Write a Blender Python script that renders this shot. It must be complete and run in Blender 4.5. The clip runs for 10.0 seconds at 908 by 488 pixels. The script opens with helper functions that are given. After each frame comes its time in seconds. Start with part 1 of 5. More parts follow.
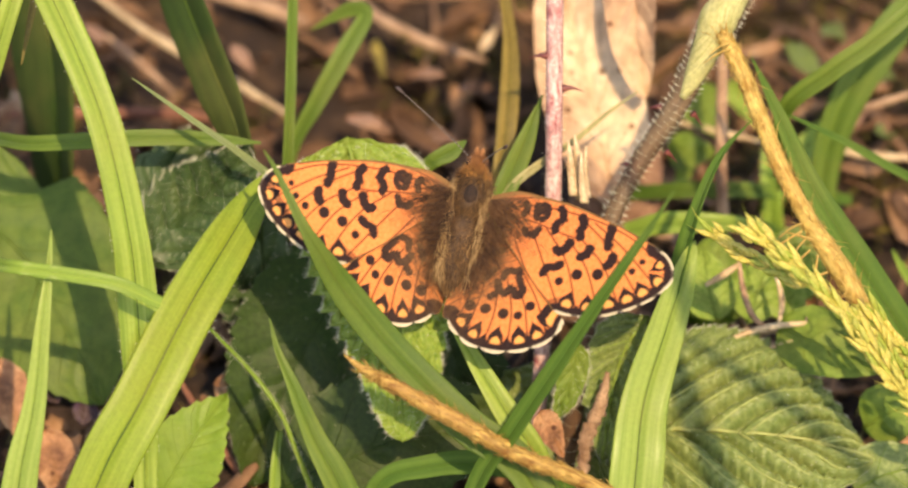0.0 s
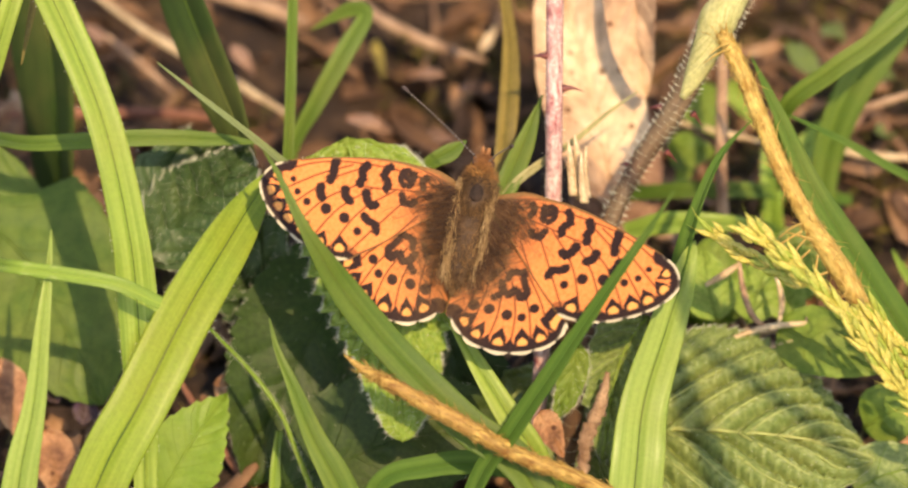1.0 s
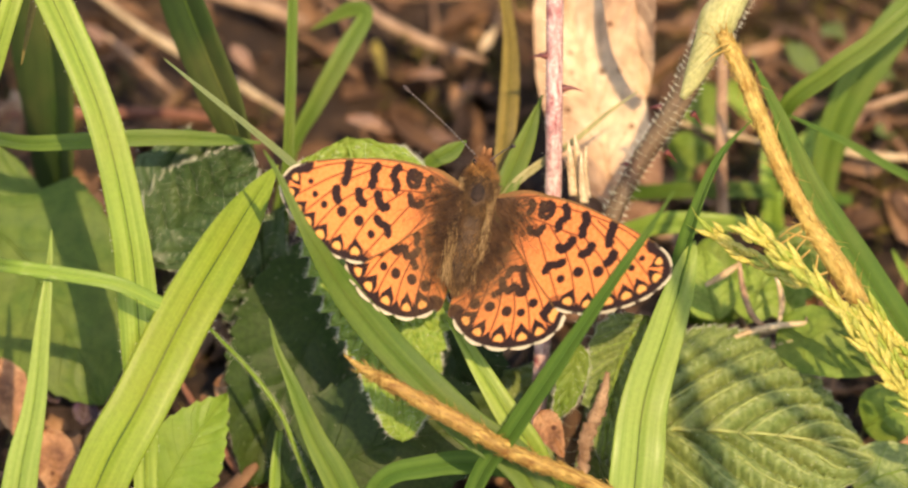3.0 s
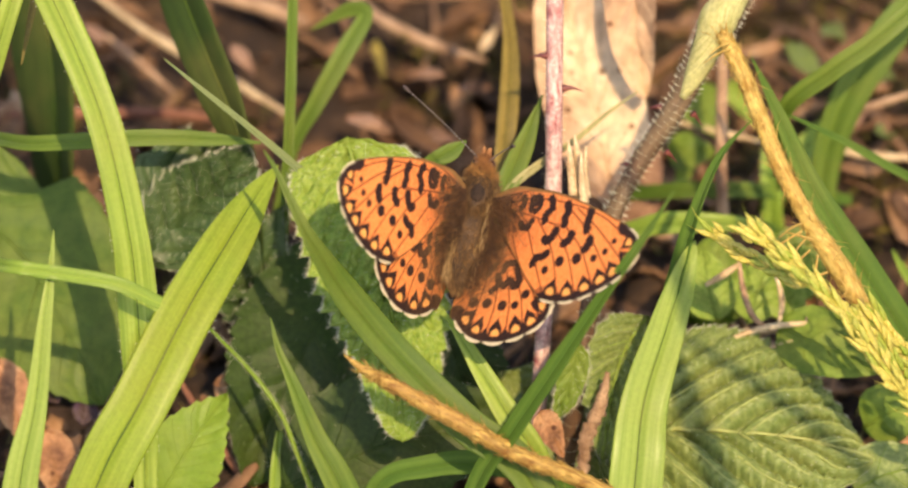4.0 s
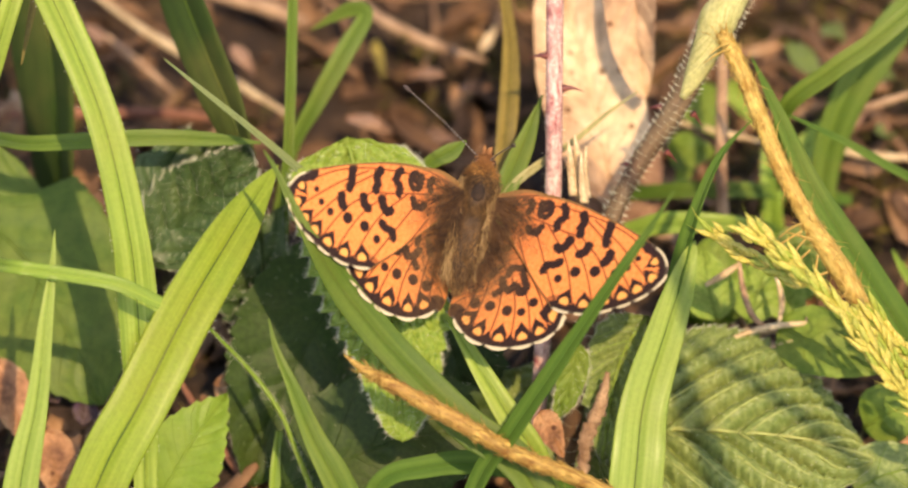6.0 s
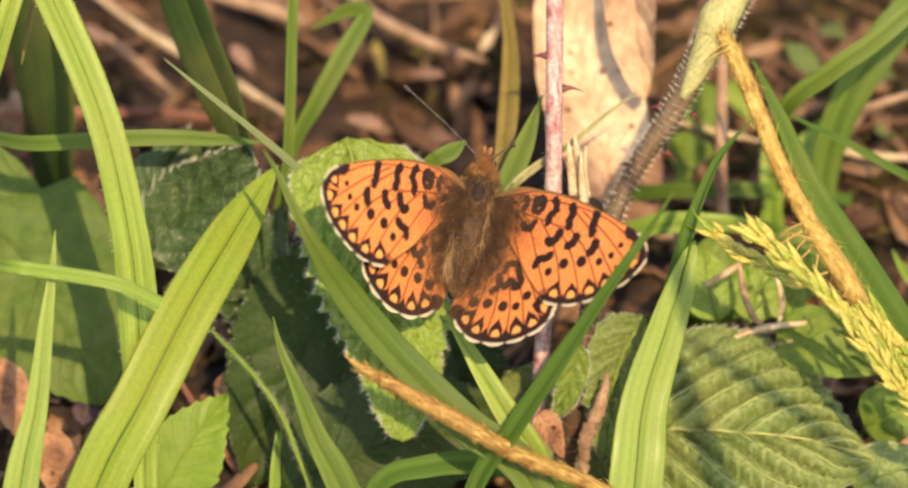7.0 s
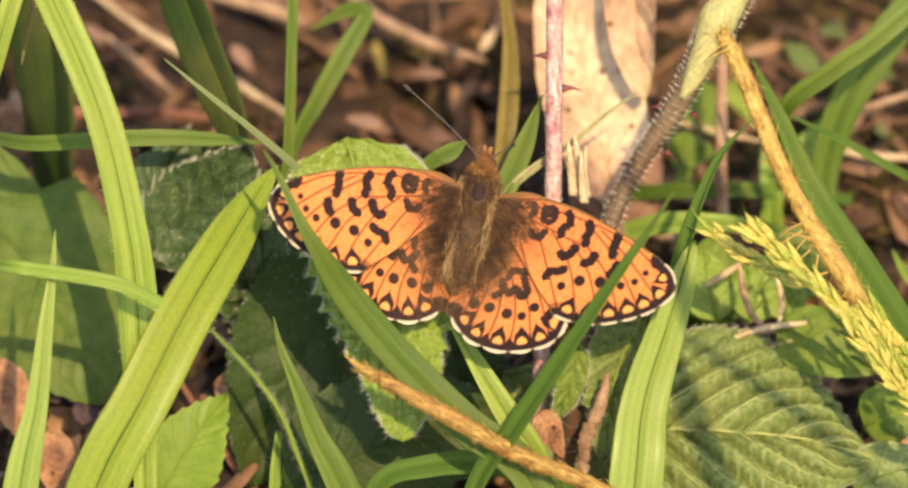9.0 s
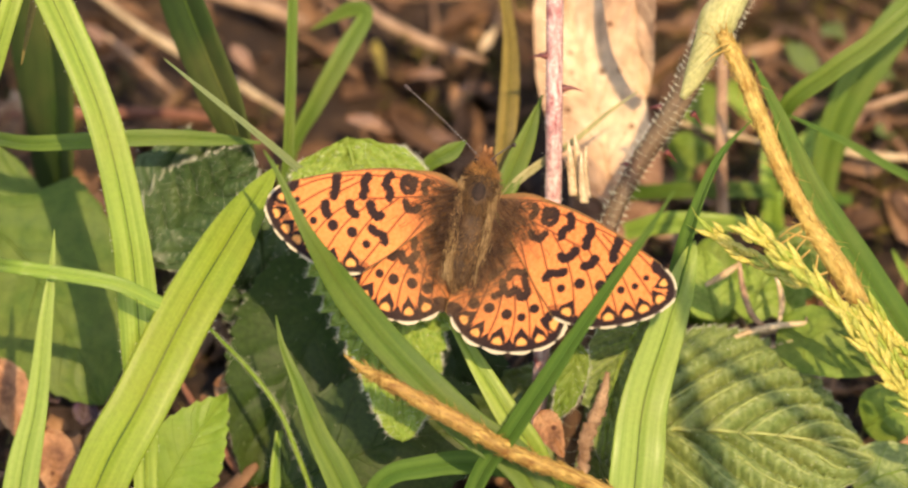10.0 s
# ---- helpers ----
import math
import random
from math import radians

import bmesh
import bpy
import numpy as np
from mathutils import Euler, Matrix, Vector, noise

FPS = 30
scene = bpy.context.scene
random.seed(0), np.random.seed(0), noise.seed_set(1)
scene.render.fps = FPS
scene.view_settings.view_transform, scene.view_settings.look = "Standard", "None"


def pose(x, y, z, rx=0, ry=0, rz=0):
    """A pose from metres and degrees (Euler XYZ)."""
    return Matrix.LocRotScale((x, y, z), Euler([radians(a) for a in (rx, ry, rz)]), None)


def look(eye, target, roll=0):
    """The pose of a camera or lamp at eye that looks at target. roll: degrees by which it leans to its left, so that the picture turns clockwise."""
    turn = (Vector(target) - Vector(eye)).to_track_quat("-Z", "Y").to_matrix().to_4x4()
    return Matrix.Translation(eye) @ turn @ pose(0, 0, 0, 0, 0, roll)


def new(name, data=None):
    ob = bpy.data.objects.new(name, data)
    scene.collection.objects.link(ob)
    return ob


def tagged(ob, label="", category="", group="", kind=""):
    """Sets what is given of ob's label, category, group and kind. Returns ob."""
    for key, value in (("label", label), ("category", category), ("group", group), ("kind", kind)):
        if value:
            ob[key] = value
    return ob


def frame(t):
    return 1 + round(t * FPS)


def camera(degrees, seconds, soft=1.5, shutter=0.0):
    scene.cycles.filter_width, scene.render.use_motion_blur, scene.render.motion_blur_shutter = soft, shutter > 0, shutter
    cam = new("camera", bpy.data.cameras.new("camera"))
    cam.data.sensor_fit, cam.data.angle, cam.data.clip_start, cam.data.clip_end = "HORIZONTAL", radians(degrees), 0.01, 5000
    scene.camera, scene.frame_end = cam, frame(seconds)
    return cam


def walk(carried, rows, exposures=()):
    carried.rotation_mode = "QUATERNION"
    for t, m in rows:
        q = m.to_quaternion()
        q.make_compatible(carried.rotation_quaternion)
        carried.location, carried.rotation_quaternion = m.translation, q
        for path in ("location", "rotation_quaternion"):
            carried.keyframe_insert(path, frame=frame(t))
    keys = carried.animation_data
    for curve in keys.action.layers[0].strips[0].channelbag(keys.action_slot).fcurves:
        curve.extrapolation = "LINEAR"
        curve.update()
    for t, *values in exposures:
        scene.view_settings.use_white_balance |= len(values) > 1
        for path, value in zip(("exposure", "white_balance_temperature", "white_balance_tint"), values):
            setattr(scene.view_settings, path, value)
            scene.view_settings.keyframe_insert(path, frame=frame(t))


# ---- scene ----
# Lengths in the tables below are in millimetres; MM turns them into metres.
MM = 0.001

# ---------------------------------------------------------------- camera
cam = camera(5.03, 10.0, soft=2.3)
EYE, AIM = (0.0, -0.7431, 0.6991), (0.0, 0.0, 0.03)
walk(cam, [(0.0, look(EYE, AIM)), (10.0, look(EYE, AIM))], [(0.0, 0.18, 7950, 20), (10.0, 0.18, 7950, 20)])
cam.data.dof.use_dof = True
cam.data.dof.focus_distance = 1.0
cam.data.dof.aperture_fstop = 22

# ---------------------------------------------------------------- light
SUN_WAY = Vector((0.16, -0.57, 0.80)).normalized()
world = bpy.data.worlds.new("sky")
scene.world = world
world.use_nodes = True
_n = world.node_tree.nodes
_sky = _n.new("ShaderNodeTexSky")
_sky.sky_type, _sky.sun_disc = "NISHITA", False
_sky.sun_elevation = math.asin(SUN_WAY.z)
_sky.sun_rotation = math.atan2(SUN_WAY.x, SUN_WAY.y)
world.node_tree.links.new(_sky.outputs[0], _n["Background"].inputs[0])
_n["Background"].inputs[1].default_value = 0.27
_sun = new("sun", bpy.data.lights.new("sun", "SUN"))
_sun.data.energy, _sun.data.angle, _sun.data.color = 4.0, radians(0.53), (1.0, 0.84, 0.59)
_sun.matrix_world = look(SUN_WAY, (0, 0, 0))


# ---------------------------------------------------------------- materials
def nodes_of(name):
    m = bpy.data.materials.new(name)
    m.use_nodes = True
    t = m.node_tree
    return m, t.nodes, t.links, t.nodes["Principled BSDF"], t.nodes["Material Output"]


def ramp(ns, ls, fac, stops):
    r = ns.new("ShaderNodeValToRGB")
    e = r.color_ramp.elements
    while len(e) < len(stops):
        e.new(0.5)
    for el, (p, c) in zip(e, stops):
        el.position, el.color = p, (*c, 1)
    ls.new(fac, r.inputs[0])
    return r.outputs[0]


def noise_of(ns, ls, vec, scale, detail=4, stretch=(1, 1, 1)):
    mp = ns.new("ShaderNodeMapping")
    mp.inputs["Scale"].default_value = stretch
    ls.new(vec, mp.inputs[0])
    t = ns.new("ShaderNodeTexNoise")
    t.inputs["Scale"].default_value, t.inputs["Detail"].default_value = scale, detail
    ls.new(mp.outputs[0], t.inputs["Vector"])
    return t.outputs["Fac"]


def mix(ns, ls, kind, fac, a, b):
    m = ns.new("ShaderNodeMix")
    m.data_type, m.blend_type = "RGBA", kind
    for sock, v in ((m.inputs[0], fac), (m.inputs[6], a), (m.inputs[7], b)):
        if isinstance(v, (int, float)):
            sock.default_value = v
        elif isinstance(v, tuple):
            sock.default_value = (*v, 1)
        else:
            ls.new(v, sock)
    return m.outputs[2]


def plant(name, dark, light, through_part=0.35, rough=0.45, fibre=(1.7, 0.02, 1), spot=0.3, old=(0.45, 0.35, 0.1), relief=0.25, grain=0.5, vary=0.0):
    """Living plant tissue: fibres along the v axis of the UV map (millimetres), blotches, some light let through."""
    m, ns, ls, bs, out = nodes_of(name)
    uv = ns.new("ShaderNodeUVMap").outputs[0]
    ob = ns.new("ShaderNodeTexCoord").outputs["Object"]
    fib = noise_of(ns, ls, uv, 1.0, 3, fibre)
    c = ramp(ns, ls, fib, ((0.28, dark), (0.72, light)))
    blot = noise_of(ns, ls, ob, 130, 5)
    c = mix(ns, ls, "MIX", ramp(ns, ls, blot, ((0.45, (0, 0, 0)), (0.8, (spot,) * 3))), c, old)
    fine = noise_of(ns, ls, ob, 2500, 3)
    c = mix(ns, ls, "MULTIPLY", grain, c, ramp(ns, ls, fine, ((0.3, (0.6, 0.6, 0.6)), (0.7, (1.25, 1.25, 1.2)))))
    if vary:
        lot = ns.new("ShaderNodeObjectInfo").outputs["Random"]
        c = mix(ns, ls, "MULTIPLY", vary, c, ramp(ns, ls, lot, ((0.0, (0.45, 0.7, 0.3)), (0.5, (1.0, 0.95, 0.8)), (1.0, (1.2, 1.05, 0.9)))))
    ls.new(c, bs.inputs["Base Color"])
    bs.inputs["Roughness"].default_value = rough
    bs.inputs["Specular IOR Level"].default_value = 0.28
    bp = ns.new("ShaderNodeBump")
    bp.inputs["Strength"].default_value, bp.inputs["Distance"].default_value = relief, 0.0002
    ls.new(mix(ns, ls, "MIX", 0.4, fib, fine), bp.inputs["Height"])
    ls.new(bp.outputs[0], bs.inputs["Normal"])
    tr = ns.new("ShaderNodeBsdfTranslucent")
    ls.new(mix(ns, ls, "MULTIPLY", 1.0, c, (1.15, 1.25, 0.45)), tr.inputs[0])
    ms = ns.new("ShaderNodeMixShader")
    ms.inputs[0].default_value = through_part
    ls.new(bs.outputs[0], ms.inputs[1])
    ls.new(tr.outputs[0], ms.inputs[2])
    ls.new(ms.outputs[0], out.inputs[0])
    return m


def matter(name, stops, scale=200, rough=0.85, relief=0.6, dist=0.0004, stretch=(1, 1, 1), coord="Object", island=False, metal=0.0, specks=0):
    """Dead or mineral matter: blotches at two scales and relief."""
    m, ns, ls, bs, out = nodes_of(name)
    vec = ns.new("ShaderNodeUVMap").outputs[0] if coord == "UV" else ns.new("ShaderNodeTexCoord").outputs[coord]
    big = noise_of(ns, ls, vec, scale, 6, stretch)
    c = ramp(ns, ls, big, stops)
    fine = noise_of(ns, ls, vec, scale * 7, 4, stretch)
    c = mix(ns, ls, "MULTIPLY", 0.6, c, ramp(ns, ls, fine, ((0.3, (0.5, 0.48, 0.45)), (0.7, (1.2, 1.2, 1.2)))))
    if specks:
        vo = ns.new("ShaderNodeTexVoronoi")
        vo.inputs["Scale"].default_value = specks
        ls.new(vec, vo.inputs["Vector"])
        c = mix(ns, ls, "MULTIPLY", 1.0, c, ramp(ns, ls, vo.outputs["Distance"], ((0.10, (0.28, 0.18, 0.12)), (0.2, (1, 1, 1)))))
    if island:
        r = ns.new("ShaderNodeNewGeometry").outputs["Random Per Island"]
        c = mix(ns, ls, "MULTIPLY", 1.0, c, ramp(ns, ls, r, ((0.0, (0.3, 0.24, 0.2)), (0.5, (0.8, 0.7, 0.62)), (1.0, (1.3, 1.2, 1.1)))))
    ls.new(c, bs.inputs["Base Color"])
    bs.inputs["Roughness"].default_value, bs.inputs["Metallic"].default_value = rough, metal
    bp = ns.new("ShaderNodeBump")
    bp.inputs["Strength"].default_value, bp.inputs["Distance"].default_value = relief, dist
    ls.new(mix(ns, ls, "MIX", 0.5, big, fine), bp.inputs["Height"])
    ls.new(bp.outputs[0], bs.inputs["Normal"])
    return m


def painted(name, rough=0.7, through_part=0.12):
    """Wing scales: the colour comes from the mesh's own pattern, with a dusting of fine grain."""
    m, ns, ls, bs, out = nodes_of(name)
    col = ns.new("ShaderNodeVertexColor")
    col.layer_name = "pattern"
    ob = ns.new("ShaderNodeTexCoord").outputs["Object"]
    fine = noise_of(ns, ls, ob, 6000, 3)
    c = mix(ns, ls, "MULTIPLY", 0.5, col.outputs[0], ramp(ns, ls, fine, ((0.3, (0.7, 0.68, 0.66)), (0.7, (1.15, 1.15, 1.15)))))
    ls.new(c, bs.inputs["Base Color"])
    bs.inputs["Roughness"].default_value = rough
    bs.inputs["Specular IOR Level"].default_value = 0.2
    tr = ns.new("ShaderNodeBsdfTranslucent")
    ls.new(c, tr.inputs[0])
    ms = ns.new("ShaderNodeMixShader")
    ms.inputs[0].default_value = through_part
    ls.new(bs.outputs[0], ms.inputs[1])
    ls.new(tr.outputs[0], ms.inputs[2])
    ls.new(ms.outputs[0], out.inputs[0])
    return m


GRASS = plant("fresh_grass", (0.13, 0.25, 0.025), (0.33, 0.47, 0.08), 0.3, 0.4, spot=0.15, grain=0.15)
GRASS_PALE = plant("sunlit_pale_grass", (0.155, 0.275, 0.024), (0.40, 0.52, 0.10), 0.3, 0.42, spot=0.2, grain=0.2)
GRASS_SMOOTH = plant("smooth_yellow_green_grass", (0.19, 0.295, 0.024), (0.315, 0.42, 0.055), 0.3, 0.4, (1.7, 0.015, 1), spot=0.35, old=(0.30, 0.30, 0.03), grain=0.25)
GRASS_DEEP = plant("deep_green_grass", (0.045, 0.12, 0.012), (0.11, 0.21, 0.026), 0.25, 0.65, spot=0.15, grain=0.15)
GRASS_MID = plant("mid_green_grass", (0.068, 0.14, 0.014), (0.16, 0.25, 0.036), 0.28, 0.5, spot=0.15, grain=0.15)
GRASS_FRESH = plant("pale_fresh_grass", (0.19, 0.31, 0.045), (0.37, 0.48, 0.11), 0.3, 0.36, (2.0, 0.015, 1), spot=0.15, grain=0.2)
GRASS_GREY = plant("grey_green_grass", (0.13, 0.19, 0.06), (0.30, 0.36, 0.16), 0.25, 0.5, spot=0.15, grain=0.2)
GRASS_RICH = plant("rich_green_grass", (0.06, 0.13, 0.014), (0.13, 0.215, 0.03), 0.28, 0.5, spot=0.15, grain=0.2)
# Low albedo stands in for the shade that two wide blades lie in.
GRASS_SHADE_TONE = plant("shade_toned_grass", (0.017, 0.04, 0.005), (0.036, 0.07, 0.009), 0.12, 0.8, spot=0.15, grain=0.15)
GRASS_STRAW = plant("greenish_straw_grass", (0.28, 0.27, 0.10), (0.52, 0.48, 0.24), 0.2, 0.5, spot=0.3)
GROOVE = plant("grass_groove", (0.045, 0.095, 0.008), (0.09, 0.15, 0.018), 0.15, grain=0.1)
GRASS_DRY = plant("drying_olive_grass", (0.13, 0.105, 0.02), (0.32, 0.23, 0.05), 0.25)
RIB = plant("leaf_rib", (0.34, 0.42, 0.12), (0.55, 0.60, 0.22), 0.2, relief=0.1)
LEAF = plant("bramble_leaf_green", (0.14, 0.215, 0.05), (0.29, 0.365, 0.115), 0.28, 0.36, (2, 2, 1), 0.15, relief=0.35, grain=0.3)
LEAF_LIGHT = plant("young_leaf_green", (0.21, 0.36, 0.05), (0.40, 0.52, 0.11), 0.35, 0.5, (2, 2, 1), 0.15, relief=0.35, grain=0.3)
# Near-black green: the shade below grass and butterfly is put into this colour.
LEAF_SHADE_TONE = plant("shade_toned_leaf_green", (0.022, 0.052, 0.008), (0.048, 0.092, 0.016), 0.2, 0.5, (2, 2, 1), 0.1, relief=0.35, grain=0.3)
LEAF_BROAD = plant("plain_mid_green_leaf", (0.075, 0.15, 0.022), (0.15, 0.235, 0.04), 0.3, 0.5, (0.6, 0.6, 1), 0.15, relief=0.2, grain=0.3)
LEAF_BLUE = plant("bluish_bramble_leaf", (0.04, 0.085, 0.026), (0.085, 0.145, 0.05), 0.2, 0.4, (1, 1, 1), 0.1, relief=0.4, grain=0.4)
LEAF_SMOOTH = plant("smooth_fresh_leaf", (0.17, 0.30, 0.03), (0.27, 0.40, 0.06), 0.35, 0.45, (0.3, 0.3, 1), 0.15, relief=0.1, grain=0.2)
LEAF_HERB = plant("herb_leaf_green", (0.13, 0.235, 0.03), (0.25, 0.36, 0.06), 0.35, 0.5, (0.8, 0.8, 1), 0.2, relief=0.2, grain=0.3)
HAIR = plant("pale_plant_hair", (0.84, 0.84, 0.62), (0.94, 0.94, 0.78), 0.15, 0.3, spot=0.0, relief=0.0, grain=0.0)
CANE = plant("pink_bramble_cane", (0.34, 0.075, 0.075), (0.78, 0.58, 0.50), 0.05, 0.45, (3.2, 0.55, 1), 0.3, (0.62, 0.5, 0.4), grain=0.9)
STALK = plant("hairy_brown_stalk", (0.06, 0.03, 0.018), (0.19, 0.11, 0.06), 0.05, 0.6, (2.5, 0.1, 1), 0.4, (0.5, 0.45, 0.25))
STALK_GREEN = plant("green_stalk", (0.34, 0.34, 0.11), (0.62, 0.58, 0.26), 0.08, 0.55, (5, 0.3, 1), 0.4)
GOLD = plant("golden_dry_stem", (0.34, 0.18, 0.03), (0.78, 0.58, 0.17), 0.15, 0.6, (6, 0.5, 1), 0.3, (0.5, 0.25, 0.06), 0.8)
GOLD_BROWN = plant("golden_brown_dry_stem", (0.20, 0.085, 0.018), (0.66, 0.45, 0.12), 0.15, 0.6, (5, 0.6, 1), 0.3, (0.4, 0.18, 0.06), 0.8)
SEED = plant("yellow_green_floret", (0.46, 0.45, 0.07), (0.82, 0.77, 0.27), 0.3, 0.55, (8, 0.5, 1), 0.3, vary=0.9)
DRY_LEAF = matter("cream_dead_leaf", ((0.32, (0.30, 0.155, 0.08)), (0.48, (0.52, 0.335, 0.19)), (0.66, (0.74, 0.56, 0.34))), 110, 0.8, 0.8, 0.0006, specks=420)
DRY_PINK = matter("pinkish_dead_leaf", ((0.3, (0.17, 0.085, 0.05)), (0.7, (0.50, 0.30, 0.19))), 220, 0.85, 0.8, 0.0006, specks=500)
DRY_BROWN = matter("orange_brown_dead_leaf", ((0.3, (0.16, 0.07, 0.035)), (0.5, (0.42, 0.21, 0.10)), (0.75, (0.62, 0.38, 0.20))), 420, 0.8, 1.0, 0.0006, specks=600)
TWIG_TAN = matter("tan_twig", ((0.3, (0.22, 0.12, 0.065)), (0.7, (0.56, 0.37, 0.22))), 420, 0.85)
STRAW = matter("pale_straw", ((0.3, (0.40, 0.26, 0.12)), (0.7, (0.82, 0.64, 0.38))), 420, 0.7)
TWIG_RED = matter("red_brown_twig", ((0.3, (0.16, 0.06, 0.035)), (0.7, (0.36, 0.16, 0.09))), 260, 0.85)
SOIL = matter("dark_woodland_soil", ((0.3, (0.02, 0.012, 0.007)), (0.55, (0.06, 0.034, 0.018)), (0.8, (0.17, 0.10, 0.05))), 320, 0.95, 1.0, 0.002)
LITTER = matter("mixed_leaf_litter", ((0.3, (0.13, 0.07, 0.035)), (0.7, (0.40, 0.25, 0.14))), 200, 0.9, island=True)
MOSS = matter("olive_moss", ((0.3, (0.08, 0.08, 0.018)), (0.7, (0.32, 0.28, 0.07))), 400, 0.95, island=True)
THORN = matter("dark_red_thorn", ((0.3, (0.10, 0.02, 0.02)), (0.7, (0.25, 0.07, 0.05))), 900, 0.4, 0.2)
FUZZ_PALE = matter("straw_fuzz", ((0.3, (0.30, 0.20, 0.08)), (0.7, (0.62, 0.46, 0.22))), 700, 0.8, 0.2, island=True)
FUZZ_RUST = matter("rust_fuzz", ((0.3, (0.30, 0.13, 0.03)), (0.7, (0.62, 0.34, 0.10))), 700, 0.8, 0.2, island=True)
FUZZ = matter("tawny_fuzz", ((0.3, (0.085, 0.05, 0.02)), (0.7, (0.30, 0.185, 0.07))), 700, 0.8, 0.2, island=True)
ROOT_HAIR = matter("brown_root_hair", ((0.3, (0.06, 0.032, 0.014)), (0.7, (0.20, 0.11, 0.045))), 700, 0.8, 0.2, island=True)
BODY = matter("dark_brown_body", ((0.3, (0.025, 0.014, 0.007)), (0.7, (0.12, 0.065, 0.025))), 900, 0.8, 0.8, 0.0002)
SHIELD = matter("bare_dark_chitin", ((0.3, (0.012, 0.007, 0.004)), (0.7, (0.045, 0.024, 0.012))), 900, 0.95, 0.6, 0.0002)
EYE_MAT = matter("dark_eye", ((0.3, (0.02, 0.012, 0.01)), (0.7, (0.06, 0.03, 0.02))), 900, 0.25, 0.1)
PALP = matter("rusty_palp", ((0.3, (0.22, 0.085, 0.026)), (0.7, (0.42, 0.19, 0.06))), 900, 0.8, 0.5)
ANT_DARK = matter("dark_antenna", ((0.3, (0.03, 0.02, 0.015)), (0.7, (0.08, 0.05, 0.04))), 900, 0.6, 0.2)
ANT_PALE = matter("pale_antenna_ring", ((0.3, (0.20, 0.17, 0.14)), (0.7, (0.30, 0.27, 0.22))), 900, 0.6, 0.1)
VIOLET = plant("violet_petal", (0.02, 0.008, 0.035), (0.06, 0.02, 0.09), 0.2, 0.6)
WING = painted("wing_scales")


# ---------------------------------------------------------------- mesh tools
def mesh_of(name, verts, faces, mat, uvs=None, smooth=True):
    me = bpy.data.meshes.new(name)
    me.from_pydata([tuple(v) for v in verts], [], faces)
    if uvs is not None:
        lay = me.uv_layers.new(name="UVMap")
        idx = np.empty(len(me.loops), dtype=np.int32)
        me.loops.foreach_get("vertex_index", idx)
        lay.data.foreach_set("uv", np.asarray(uvs, dtype=np.float32)[idx].ravel())
    me.materials.append(mat)
    if smooth:
        me.polygons.foreach_set("use_smooth", [True] * len(me.polygons))
    return me


def thing(name, verts, faces, mat, uvs=None, origin=None, parent=None, label="", category="", group="", kind=""):
    """One mesh object whose vertices are given in world millimetres; its origin lies at its root."""
    o = Vector(origin if origin is not None else verts[0])
    base = Vector(parent["root"]) if parent is not None else Vector((0, 0, 0))
    me = mesh_of(name, [(Vector(v) - o) * MM for v in verts], faces, mat, uvs)
    ob = new(name, me)
    ob.location = (o - base) * MM
    ob["root"] = tuple(o)
    if parent is not None:
        ob.parent = parent
    return tagged(ob, label, category, group, kind)


def spline(pts, n):
    """Catmull-Rom curve through rows of numbers, n samples."""
    p = np.array(pts, float)
    p = np.vstack([2 * p[0] - p[1], p, 2 * p[-1] - p[-2]])
    out = []
    for t in np.linspace(0, len(p) - 3 - 1e-6, n):
        i, f = int(t), t - int(t)
        a, b, c, d = p[i:i + 4]
        out.append(0.5 * (2 * b + (c - a) * f + (2 * a - 5 * b + 4 * c - d) * f * f + (3 * b - 3 * c + d - a) * f ** 3))
    return np.array(out)


def unit(v):
    return v / max(1e-9, np.linalg.norm(v))


def tangents(c):
    return np.array([unit(v) for v in np.gradient(c, axis=0)])


def lengths(c):
    return np.concatenate([[0], np.cumsum(np.linalg.norm(np.diff(c, axis=0), axis=1))])


FACE = (0.15, -0.66, 0.74)


